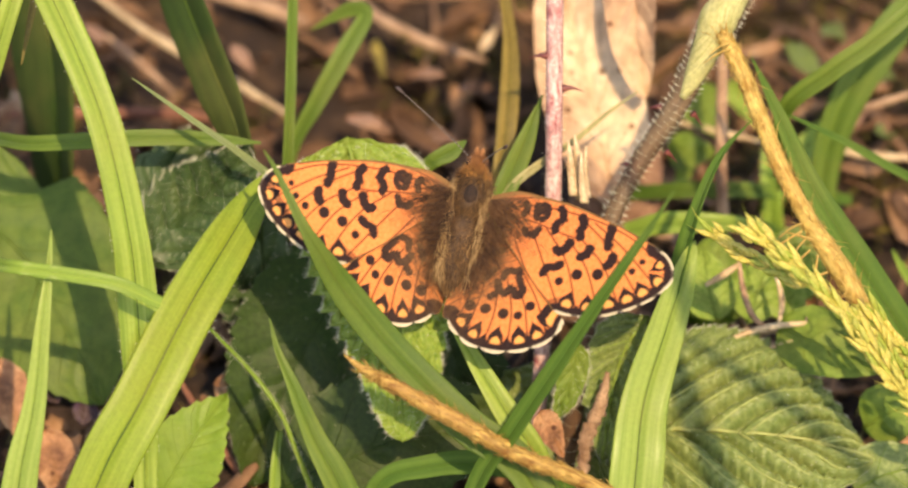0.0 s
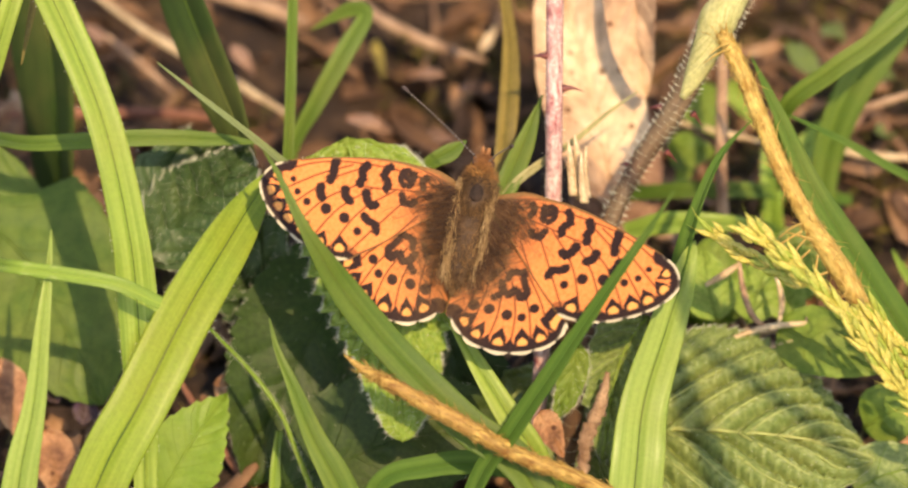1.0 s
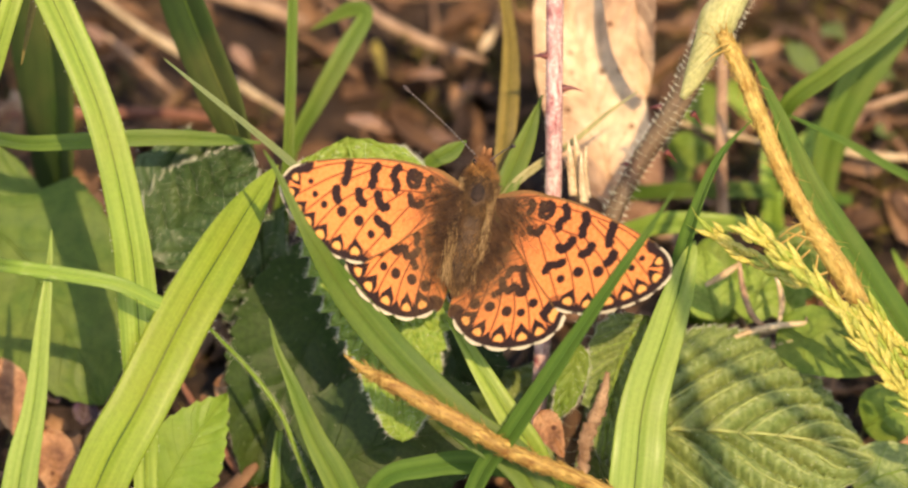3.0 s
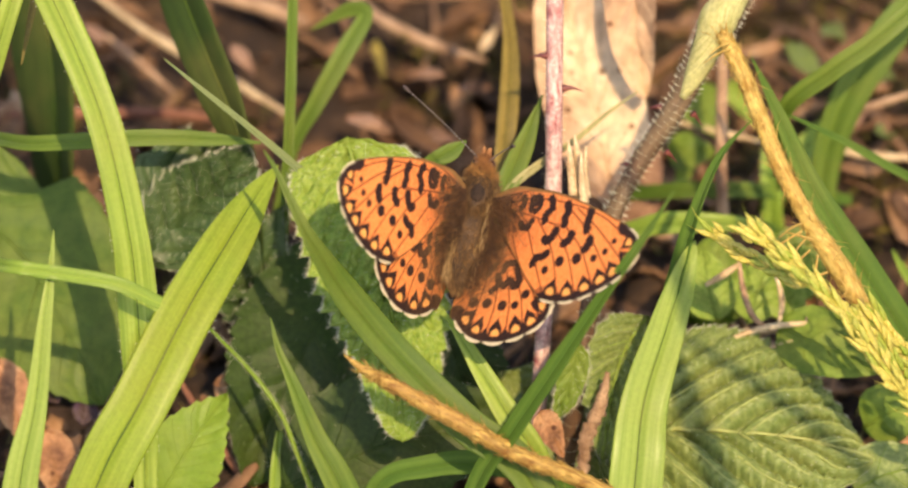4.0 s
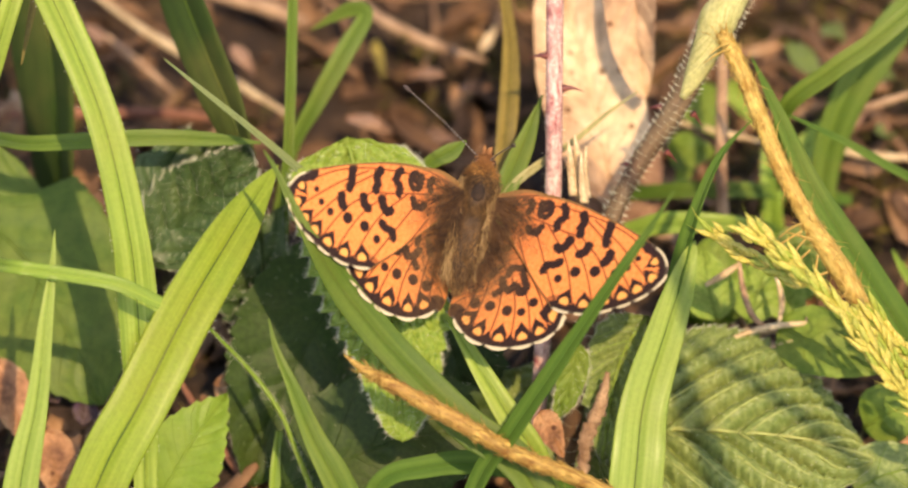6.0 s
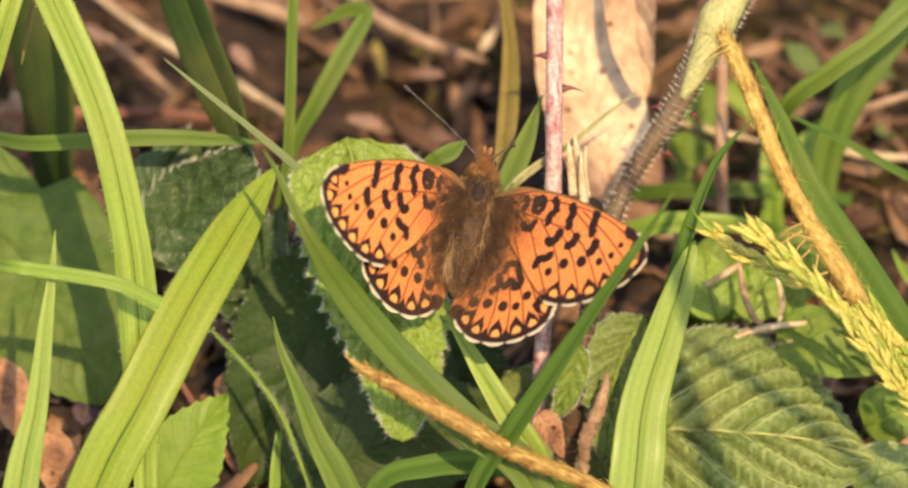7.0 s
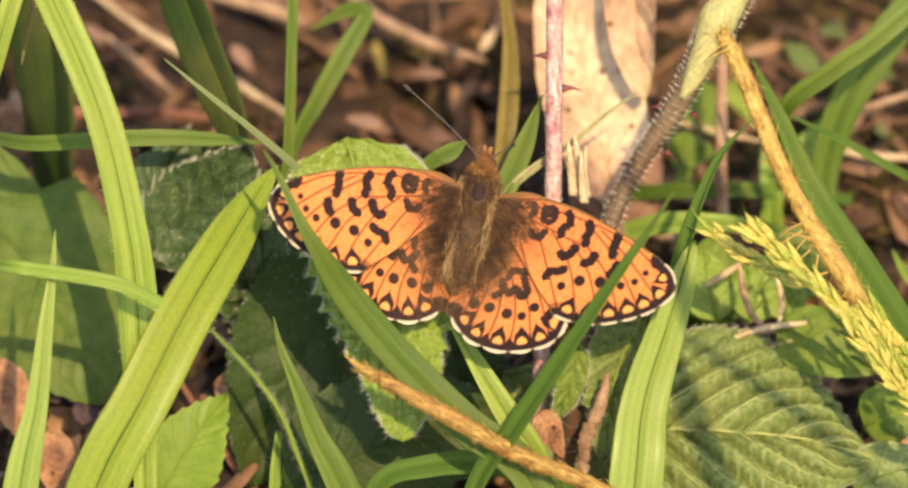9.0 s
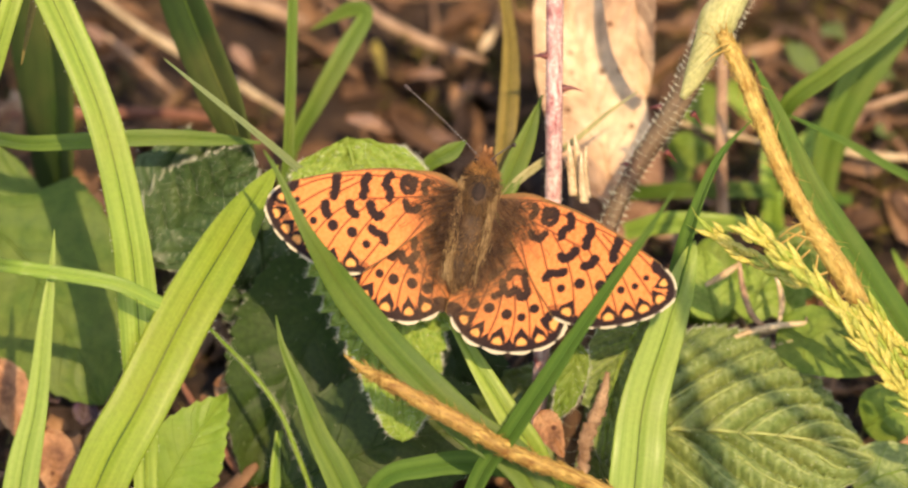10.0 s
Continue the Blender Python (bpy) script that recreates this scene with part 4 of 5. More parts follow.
leaf("dead_leaf", [(14.9, 28.9, -0.6), (16.1, 32.9, 6.8), (16.6, 36.1, 13.3), (16.3, 41.1, 18.9)], 4.6, "pinkish brown dry dead leaf behind the stalk", "dead leaf", DRY_PINK,
     face=(0.2, -0.8, 0.5), teeth=5, bite=0.06, veins=5, relief=0.4, cup=0.15, wave=0.9, rib_mat=DRY_PINK, seed=12)
scrap = tube("straw_scrap", [(11.2, 14.2, 30.8, 0.11), (11.4, 12.6, 29.0, 0.42), (11.7, 10.6, 26.8, 0.57)], STRAW, sides=5, n=16, bump=0.1, label="splintered straw-coloured dry leaf scrap beside the cane", category="dead leaf")
for k, rows in enumerate((
        [(11.8, 15.4, 30.6, 0.10), (12.2, 13.2, 28.1, 0.61), (12.3, 11.1, 25.8, 0.49)],
        [(12.9, 13.9, 30.4, 0.10), (12.8, 12.1, 28.4, 0.34), (13.0, 10.5, 26.6, 0.46)],
        [(12.4, 12.8, 30.6, 0.10), (12.5, 10.9, 28.6, 0.38), (12.7, 9.4, 26.9, 0.49)])):
    tube("splinter", rows, STRAW, scrap, 5, 16, 0.1, k)
for k, (rows, half) in enumerate((([(-45.9, 7.3, 8.2), (-43.6, 3.9, 5.9), (-42.5, 1.9, 2.2)], 2.2), ([(-40.7, 1.2, 4.5), (-39.3, -1.8, 2.6), (-38.4, -3.4, -0.6)], 2.2),
                                  ([(8.2, -7.2, 14.5), (9.3, -9.1, 13.8), (10.6, -10.1, 11.2)], 1.3), ([(40.2, -1.4, 3.0), (41.9, -1.4, 4.6), (46.5, -0.5, 4.1)], 1.2),
                                  ([(-23.7, 5.6, 6.3), (-21.4, 4.6, 6.7), (-19.1, 6.1, 6.9)], 1.6))):
    leaf("dead_leaf", rows, half, "small orange-brown curled dead leaf", "dead leaf", DRY_BROWN, teeth=6, bite=0.1, veins=4, n=36, m=15, cup=0.3, vein_parts=False, seed=40 + k, group="small dead leaves")

# small herb leaves and dead leaf scraps further back on the floor
rng_floor = np.random.default_rng(77)
for k, (x, y, z, half, mat) in enumerate((
        (-7.7, 57.2, 3.8, 1.3, MOSS), (-5.0, 60.5, 4.5, 1.2, MOSS), (35.5, 52.6, 7.8, 1.8, LEAF), (38.9, 57.4, 7.1, 1.5, LEAF), (42.3, 51.8, 6.9, 1.9, LEAF),
        (43.8, 43.7, 5.4, 1.7, LEAF), (36.4, 41.1, 6.9, 2.0, LEAF_LIGHT), (29.7, 44.8, 8.0, 1.8, LEAF_LIGHT), (23.2, 37.5, 5.8, 1.5, LEAF_LIGHT),
        (-8.5, 47.5, 3.6, 1.7, DRY_PINK), (-1.4, 44.3, 4.5, 1.5, DRY_PINK), (-2.9, 54.7, 4.0, 1.3, DRY_PINK), (3.6, 57.0, 6.7, 1.2, STRAW), (31.8, 54.9, 7.3, 1.2, DRY_LEAF),
        (36.5, 46.3, 6.8, 1.2, DRY_LEAF), (44.6, 59.4, 6.3, 1.7, DRY_BROWN), (-36.9, 62.0, 3.2, 1.5, DRY_PINK), (-21.6, 57.2, 3.8, 1.6, DRY_PINK), (-43.8, 48.0, 5.6, 1.6, DRY_LEAF),
        (-24.9, 41.6, 4.5, 1.6, DRY_PINK), (22.9, 25.9, 8.0, 1.4, DRY_PINK), (24.2, 32.7, 6.5, 1.3, DRY_PINK), (40.3, 43.6, 6.7, 1.4, DRY_PINK), (2.1, 52.2, 4.2, 1.2, DRY_PINK))):
    turn = rng_floor.uniform(0, 6.3)
    way = np.array((math.cos(turn), math.sin(turn), rng_floor.normal(0, 0.4))) * half * 1.9
    o = np.array((x, y, z))
    living = mat in (LEAF, LEAF_LIGHT)
    say = "small soft green herb leaf on the woodland floor" if living else "little olive moss-grown leaf on the floor" if mat is MOSS else "small scrap of pale curled dead leaf"
    leaf("herb_leaf" if living else "dead_leaf", [tuple(o - way), tuple(o + (0, 0, 0.3)), tuple(o + way)], half * (0.62 if living else 0.42), say, "leaf" if living else "dead leaf", mat, teeth=5, bite=0.1, veins=3, n=24, m=13,
         cup=0.25, seed=100 + k, relief=0.15, wave=0.4, rib_mat=mat, group="small herb leaves" if living else "small dead leaves")

# ---------------------------------------------------------------- twigs
def twig(rows, mat, label, name="twig"):
    rows = [(a, b, d, r * (0.6 if 0 < i < len(rows) - 1 else 0.35)) for i, (a, b, d, r) in enumerate(rows)]
    return tube(name, rows, mat, sides=9, n=40, bump=0.08, seed=len(rows) + int(abs(rows[0][0])), label=label, category="twig", group="fallen twigs")


twig([(-11.6, 66.7, 5.4, 0.9), (-7.4, 61.5, 5.6, 1.0), (-2.6, 58.4, 5.1, 0.95), (3.2, 55.7, 5.1, 0.7)], TWIG_TAN, "broken tan twig on the woodland floor")
twig([(-37.9, 66.7, 5.4, 0.6), (-31.2, 60.5, 4.5, 0.7), (-22.8, 54.3, 3.6, 0.8), (-16.8, 48.9, 3.6, 0.75)], STRAW, "pale straw-coloured dry stalk on the floor")
twig([(-49.9, 50.4, 2.3, 0.8), (-39.2, 49.1, 3.8, 0.9), (-28.6, 49.0, 3.7, 0.9), (-23.3, 48.6, 3.2, 0.6)], TWIG_RED, "red-brown twig lying across the floor")
twig([(-48.5, 45.3, 5.6, 0.8), (-44.9, 46.7, 7.1, 0.9), (-42.6, 47.3, 7.8, 0.5)], TWIG_TAN, "short tan twig stub")
twig([(-35.9, 60.5, 4.5, 0.7), (-32.3, 57.0, 3.6, 0.8), (-28.7, 53.5, 2.7, 0.6)], TWIG_TAN, "brown twig fallen among leaves")
twig([(-25.4, 67.8, 3.7, 1.0), (-19.3, 65.3, 3.9, 1.4), (-15.1, 62.8, 4.1, 1.2)], TWIG_TAN, "thick pinkish twig end")
twig([(21.4, 42.7, 8.6, 0.5), (26.1, 41.1, 8.4, 0.6), (32.6, 40.9, 6.7, 0.5)], STRAW, "pale straw stalk behind the bramble")
twig([(40.4, 46.1, 6.4, 0.6), (43.9, 46.9, 7.3, 0.6), (49.2, 48.6, 7.8, 0.6)], TWIG_TAN, "pinkish tan twig on the floor")
twig([(37.9, 42.2, 5.1, 0.6), (42.0, 41.0, 5.2, 0.7), (49.0, 40.7, 4.9, 0.6)], STRAW, "pale dry stalk on the floor")
twig([(22.9, 16.4, 3.3, 0.4), (29.1, 14.8, 4.6, 0.5), (35.5, 15.7, 5.6, 0.5)], STRAW, "thin pale straw above the big leaf")
twig([(23.5, 21.1, 5.6, 0.4), (25.8, 21.0, 7.0, 0.5), (29.2, 22.3, 8.5, 0.4)], STRAW, "short cream straw on the floor")
twig([(27.5, 19.0, 12.2, 0.4), (28.0, 14.1, 9.7, 0.45), (29.6, 11.8, 7.2, 0.4), (34.8, 11.3, 5.2, 0.3)], TWIG_TAN, "curved pinkish dry stalk behind the seed head")
twig([(27.8, 8.8, 9.9, 0.4), (32.3, 7.8, 11.7, 0.45), (35.4, 8.7, 12.7, 0.3)], STRAW, "cream straw lying above the ribbed leaf")
twig([(31.4, 16.3, 9.3, 0.4), (34.2, 12.5, 8.0, 0.4), (34.5, 10.6, 5.9, 0.3)], TWIG_TAN, "thin bent pinkish stalk")
twig([(-27.7, 8.0, 6.0, 0.6), (-24.2, 2.7, 3.1, 0.7), (-19.6, -2.6, -1.3, 0.7)], TWIG_RED, "dark brown twig under the leaves")
twig([(19.6, 30.4, 4.0, 0.8), (22.4, 28.5, 4.9, 1.0), (25.4, 27.1, 3.3, 0.5)], TWIG_TAN, "stubby pinkish twig behind the wing")

twig([(24.7, 8.5, 16.9, 0.60), (26.5, 9.2, 17.7, 0.60), (28.1, 9.9, 18.5, 0.60)], STRAW, "thick pale dry stalk behind the seed head")
twig([(28.0, 10.1, 18.7, 0.52), (28.4, 8.2, 16.6, 0.52), (29.3, 6.5, 14.7, 0.52), (31.0, 5.5, 13.7, 0.52)], TWIG_TAN, "brown bent dry stalk behind the seed head")
twig([(27.5, 5.1, 13.1, 0.56), (30.5, 5.7, 13.8, 0.56), (35.5, 6.1, 14.2, 0.56)], STRAW, "pale dry stalk lying above the ribbed leaf")
twig([(31.6, 9.3, 17.9, 0.52), (32.2, 7.4, 15.8, 0.52), (31.9, 5.9, 14.1, 0.52)], STRAW, "upright pale dry stalk")
twig([(34.6, 6.4, 14.6, 0.38), (35.0, 4.8, 12.8, 0.38), (34.8, 3.4, 11.3, 0.38)], TWIG_TAN, "reddish bent dry stalk")
twig([(31.0, 4.4, 12.4, 0.45), (33.3, 4.8, 12.8, 0.45), (35.0, 5.3, 13.4, 0.45)], STRAW, "short cream dry stalk")

for k, (a, b) in enumerate((((-40.4, 9.1, 4.2), (-39.2, 5.7, 3.4)), ((-36.3, 6.1, 3.9), (-36.6, 3.6, 2.6)))):
    m = [(p + q) / 2 for p, q in zip(a, b)]
    leaf("violet_flower", [a, m, b], 1.3, "small dark violet petal low among the leaves", "flower", VIOLET, teeth=3, bite=0.05, veins=3, n=24, m=11, vein_parts=False, seed=60 + k)


# ---------------------------------------------------------------- butterfly
def wing_grid(outline, step, margin, moons, scallop):
    """Vertices of a fine grid inside the outline, its cells, and the outline curve."""
    c = spline(list(outline) + [outline[0]], 420)[:-1]
    far, share = along(c[:, 0], c[:, 1], margin)
    inward = np.array([unit(v) for v in c.mean(0) - c])
    c = c + inward * (scallop * (4 * cells_of(share, moons, margin)[0] ** 2 - 0.4) * (far < 0.12))[:, None]
    lo, hi = c.min(0) - step, c.max(0) + step
    xs, ys = np.arange(lo[0], hi[0], step), np.arange(lo[1], hi[1], step)
    gx, gy = np.meshgrid(xs, ys)
    px, py = gx.ravel(), gy.ravel()
    inside = np.zeros(len(px), bool)
    d = np.full(len(px), 1e9)
    near = np.zeros((len(px), 2))
    for a, b in zip(c, np.roll(c, -1, 0)):
        cross = (a[1] > py) != (b[1] > py)
        with np.errstate(divide="ignore", invalid="ignore"):
            inside ^= cross & (px < (b[0] - a[0]) * (py - a[1]) / (b[1] - a[1] + 1e-12) + a[0])
        ab = b - a
        t = np.clip(((px - a[0]) * ab[0] + (py - a[1]) * ab[1]) / (ab @ ab + 1e-12), 0, 1)
        qx, qy = a[0] + t * ab[0], a[1] + t * ab[1]
        dd = np.hypot(px - qx, py - qy)
        hit = dd < d
        d[hit] = dd[hit]
        near[hit] = np.stack([qx[hit], qy[hit]], 1)
    keep = inside | (d < step * 0.75)
    ids = -np.ones(len(px), int)
    ids[keep] = np.arange(keep.sum())
    x, y = px[keep].copy(), py[keep].copy()
    out = ~inside[keep]
    x[out], y[out] = near[keep][out, 0], near[keep][out, 1]
    w = len(xs)
    a = (np.arange(len(ys) - 1)[:, None] * w + np.arange(w - 1)[None, :]).ravel()
    quads = np.stack([ids[a], ids[a + 1], ids[a + w + 1], ids[a + w]], 1)
    quads = quads[(quads >= 0).all(1)]
    return x, y, quads, c


def to_line(x, y, pts):
    d = np.full(len(x), 1e9)
    for a, b in zip(pts[:-1], pts[1:]):
        a, b = np.array(a, float), np.array(b, float)
        ab = b - a
        t = np.clip(((x - a[0]) * ab[0] + (y - a[1]) * ab[1]) / (ab @ ab + 1e-12), 0, 1)
        d = np.minimum(d, np.hypot(x - a[0] - t * ab[0], y - a[1] - t * ab[1]))
    return d


def along(x, y, curve):
    """Distance to a curve and the share of its length at the nearest point."""
    ln = lengths(curve)
    d, s = np.full(len(x), 1e9), np.zeros(len(x))
    for i in range(len(curve) - 1):
        a, ab = curve[i], curve[i + 1] - curve[i]
        t = np.clip(((x - a[0]) * ab[0] + (y - a[1]) * ab[1]) / (ab @ ab + 1e-12), 0, 1)
        dd = np.hypot(x - a[0] - t * ab[0], y - a[1] - t * ab[1])
        hit = dd < d
        d[hit] = dd[hit]
        s[hit] = ((ln[i] + t * (ln[i + 1] - ln[i])) / ln[-1])[hit]
    return d, s


def soft(d, edge=0.0, blur=0.07):
    return np.clip(0.5 - (d - edge) / (2 * blur), 0, 1)


# Wing plan in millimetres: x out from the hinge, y towards the head.
FORE_OUTLINE = [(-0.2, 0.6), (3.4, 1.38), (6.1, 0.80), (8.1, 0.30), (10.2, -0.45), (12.8, -1.62), (15.0, -2.65), (17.0, -3.70), (18.4, -4.48), (19.5, -5.40), (20.15, -6.60), (20.2, -7.65),
                (19.6, -8.60), (18.6, -9.60), (17.1, -10.50), (15.3, -11.20), (13.5, -11.66), (11.8, -11.80), (10.3, -11.63), (8.8, -11.20), (7.8, -10.10), (6.4, -8.40), (2.63, -3.44)]
FORE_MARGIN = FORE_OUTLINE[8:20]
# the middles of the pale moons along the margin, one to each cell between two veins
FORE_MOONS = [(18.85, -6.15), (18.45, -7.65), (17.35, -9.05), (15.95, -9.88), (14.1, -10.27), (12.0, -10.42), (9.9, -10.62)]
FORE_BARS = [
    (0.49, [(13.55, -2.45), (13.55, -3.0), (13.40, -3.6), (13.40, -4.50)]),
    (0.48, [(10.45, -1.45), (10.70, -2.15), (10.45, -2.75), (10.50, -3.55)]),
    (0.44, [(8.15, -0.55), (8.48, -1.05), (8.46, -1.80), (7.86, -2.20), (7.85, -2.90)]),
    (0.36, [(5.75, -0.15), (6.72, -0.28), (6.78, -1.45), (5.80, -1.42), (5.70, -0.15)]),
    (0.37, [(4.50, 0.10), (4.75, -0.45), (4.42, -1.00)]),
    (0.41, [(4.75, -2.75), (5.00, -3.15), (5.75, -3.28), (6.15, -2.70)]),
    (0.51, [(9.55, -4.15), (9.12, -4.78), (8.62, -5.08), (8.28, -4.85)]),
    (0.48, [(11.60, -4.70), (11.42, -5.30), (10.80, -5.60)]),
    (0.48, [(14.02, -5.55), (13.90, -6.10), (13.50, -6.50)]),
    (0.46, [(8.85, -6.42), (8.25, -6.70), (7.62, -6.70), (7.15, -7.25)])]
FORE_DOTS = [(8.92, -8.10, 0.44), (10.64, -7.42, 0.57), (12.72, -7.36, 0.59), (14.80, -7.52, 0.41), (16.08, -6.97, 0.36), (17.0, -5.97, 0.32), (6.25, -0.80, 0.45)]
FORE_VEINS = [[(1.67, 0.50), (6.38, 0.55), (12.20, -1.30), (17.00, -3.85)], [(2.47, -0.34), (6.03, -0.25), (11.11, -1.53), (15.11, -3.25), (18.75, -5.94)],
              [(2.62, -0.95), (5.81, -2.03), (8.80, -3.24), (10.55, -3.75)], [(11.84, -2.07), (14.83, -4.53), (18.18, -8.00)], [(10.92, -1.99), (13.69, -4.78), (16.95, -9.58)],
              [(10.55, -3.65), (13.24, -6.58), (15.26, -10.81)], [(9.19, -3.43), (11.66, -7.05), (13.12, -11.26)], [(6.86, -2.46), (9.50, -6.32), (11.05, -11.49)],
              [(5.38, -2.50), (7.29, -6.64), (9.2, -11.0)], [(3.94, -3.91), (5.70, -7.45), (8.20, -10.39)]]
HIND_OUTLINE = [(-0.1, -1.0), (4.15, -3.58), (7.29, -6.64), (9.59, -9.0), (11.0, -10.9), (10.7, -12.45), (9.75, -13.45), (8.4, -14.2), (7.0, -14.66), (5.5, -14.92),
                (4.0, -14.88), (2.6, -14.64), (1.3, -14.1), (0.2, -13.2), (-0.6, -12.3), (-1.2, -11.6), (-1.1, -9.6), (-0.27, -5.02)]
HIND_MARGIN = HIND_OUTLINE[4:15]
HIND_MOONS = [(10.0, -11.0), (8.72, -12.55), (7.15, -13.38), (4.78, -13.45), (2.5, -13.08), (0.8, -12.45)]
HIND_BARS = [(0.40, [(3.2, -9.3), (3.6, -9.0)]), (0.42, [(3.55, -7.70), (3.95, -8.55), (4.62, -8.75), (4.95, -8.20)]), (0.45, [(5.25, -8.30), (5.88, -8.95), (6.25, -8.30)]), (0.36, [(6.25, -8.30), (5.75, -7.2), (5.35, -6.10)]),
             (0.39, [(4.00, -7.10), (4.15, -6.45), (4.95, -6.35)]), (0.36, [(2.34, -4.72), (3.08, -4.32)]), (0.36, [(2.3, -7.4), (2.9, -6.6)])]
HIND_DOTS = [(1.45, -10.50, 0.59), (3.03, -10.60, 0.56), (4.90, -10.89, 0.56), (6.42, -10.90, 0.45), (7.42, -9.80, 0.51)]
HIND_VEINS = [[(1.55, -6.37), (1.25, -9.20), (0.4, -12.5)], [(2.32, -6.59), (2.2, -9.70), (1.6, -13.2)], [(3.66, -7.68), (4.0, -10.68), (3.66, -14.0)],
              [(4.51, -7.46), (5.68, -10.57), (6.05, -14.2)], [(5.14, -6.89), (6.9, -10.0), (8.0, -13.4)], [(5.69, -6.20), (7.88, -9.07), (9.6, -12.3)]]


def cells_of(share, moons, curve):
    """Which cell of the margin a share of its length lies in: the place across the cell from -0.5 to 0.5, and millimetres from its middle."""
    mids = np.sort(along(np.array([m[0] for m in moons]), np.array([m[1] for m in moons]), curve)[1])
    edges = np.concatenate([[1.5 * mids[0] - 0.5 * mids[1]], (mids[1:] + mids[:-1]) / 2, [1.5 * mids[-1] - 0.5 * mids[-2]]])
    i = np.clip(np.searchsorted(edges, share) - 1, 0, len(mids) - 1)
    off = share - mids[i]
    wide = np.where(off > 0, edges[i + 1] - mids[i], mids[i] - edges[i])
    return np.clip(0.5 * off / wide, -0.5, 0.5), np.abs(off) * lengths(curve)[-1], i


def wing_mesh(name, outline, margin, bars, dots, veins, moons, dusk, notch, fringe, scallop, apex, border, tip):
    curve_m = spline(margin, 120)
    x, y, quads, curve = wing_grid(outline, 0.075, curve_m, moons, scallop)
    md, ms = along(x, y, curve_m)
    jx = np.array([noise.noise(Vector((a * 2.6, b * 2.6, 1.0))) for a, b in zip(x, y)])
    jy = np.array([noise.noise(Vector((a * 7.0, b * 7.0, 9.0))) for a, b in zip(x, y)])
    rim = to_line(x, y, [tuple(p) for p in curve] + [tuple(curve[0])])
    orange = np.stack([0.86 + 0.10 * jx, 0.252 + 0.07 * jx + 0.03 * jy, 0.070 + 0.03 * jx + 0.01 * jy], 1)
    pale = np.array((0.90, 0.33, 0.088))
    black = np.array((0.026, 0.012, 0.010))
    near = np.clip(1 - np.abs(md - 4.0) / 4.0, 0, 1)[:, None]
    col = orange * (1 - 0.45 * near) + pale * 0.45 * near

    def lay(mask, c):
        nonlocal col
        col = col * (1 - mask[:, None]) + np.asarray(c) * mask[:, None]

    vd = np.full(len(x), 1e9)
    for v in veins:
        vd = np.minimum(vd, to_line(x, y, spline(v, 24)[:, :2]))
    lay(0.95 * soft(vd, 0.085, 0.06), (0.13, 0.030, 0.012))
    dark = np.zeros(len(x))
    for w, p in bars:
        dark = np.maximum(dark, soft(to_line(x, y, spline(p, 18)) + 0.17 * jy + 0.10 * jx, w, 0.06))
    for a, b, r in dots:
        dark = np.maximum(dark, soft(np.hypot(x - a, y - b) + 0.07 * jy, r, 0.07))
    # margin: dark border swelling at the vein ends, and in each cell a pale moon under a dark arrowhead
    ph, across, cell = cells_of(ms, moons, curve_m)
    band = soft(md - border[0] - border[1] * (2 * np.abs(ph)) ** 3 + 0.12 * jy, 0.0, 0.09)
    cap = md - (apex - 1.15 * across) + 0.12 * jy
    arrow = soft(np.abs(cap + 0.52), 0.54, 0.08) * soft(across, 0.9, 0.08) * soft(-md, -0.6, 0.1)
    moon = soft(np.hypot(across / 0.56, (md - border[0] - 0.40 + 0.25 * across) / 0.37) + 0.12 * jy, 1.0, 0.16)
    band = np.maximum(band, arrow)
    if tip:
        band = np.maximum(band, soft(np.hypot((x - tip[0]) * 0.8, y - tip[1]) + 0.2 * jy, 0.8, 0.12))
        band = np.maximum(band, soft(md + 0.2 * jy, 1.0, 0.12) * (cell < 2))
    lay(np.maximum(dark, band), black)
    lay(moon, (0.90, 0.40, 0.105))
    # dark root with tawny hair scales, and the brown front edge
    root = np.exp(-(np.hypot((x - 0.3) * dusk[3], (y + dusk[1]) * dusk[2]) / dusk[0]) ** 2.4)
    streak = np.array([noise.noise(Vector((a * 0.9 + b * 0.4, (b - 0.7 * a) * 3.5, 4.0))) for a, b in zip(x, y)])
    lay(np.clip(root * 1.35 + 0.8 * streak * root * (1 - root) * 2, 0, 0.93), (0.13, 0.072, 0.030))
    if tip:
        front = to_line(x, y, spline(FORE_OUTLINE[:10], 60))
        lay(0.85 * soft(front, 0.55 - 0.028 * x, 0.12) * soft(-md, -0.4, 0.1), (0.24, 0.13, 0.045))
    lay(soft(rim, 0.11, 0.05) * soft(-md, -0.4, 0.1), (0.20, 0.11, 0.035))
    # cream fringe, broken by dark at the vein ends
    fr = soft(md, fringe, 0.05)
    lay(fr, (0.64, 0.56, 0.36))
    lay(fr * soft(-np.abs(ph), -notch, 0.03), black)
    z = 0.35 * np.exp(-(x / 3.0) ** 2) - 0.0045 * (x - 6) ** 2 - 0.02 * (y + 3) ** 2 * 0.3 + 0.05 * soft(vd, 0.03, 0.12) + 0.05 * jx
    n, made = len(x), []
    both = np.vstack([col, col * 0.6 + 0.2])
    rgba = np.hstack([np.clip(both, 0, 1), np.ones((2 * n, 1))]).astype(np.float32).ravel()
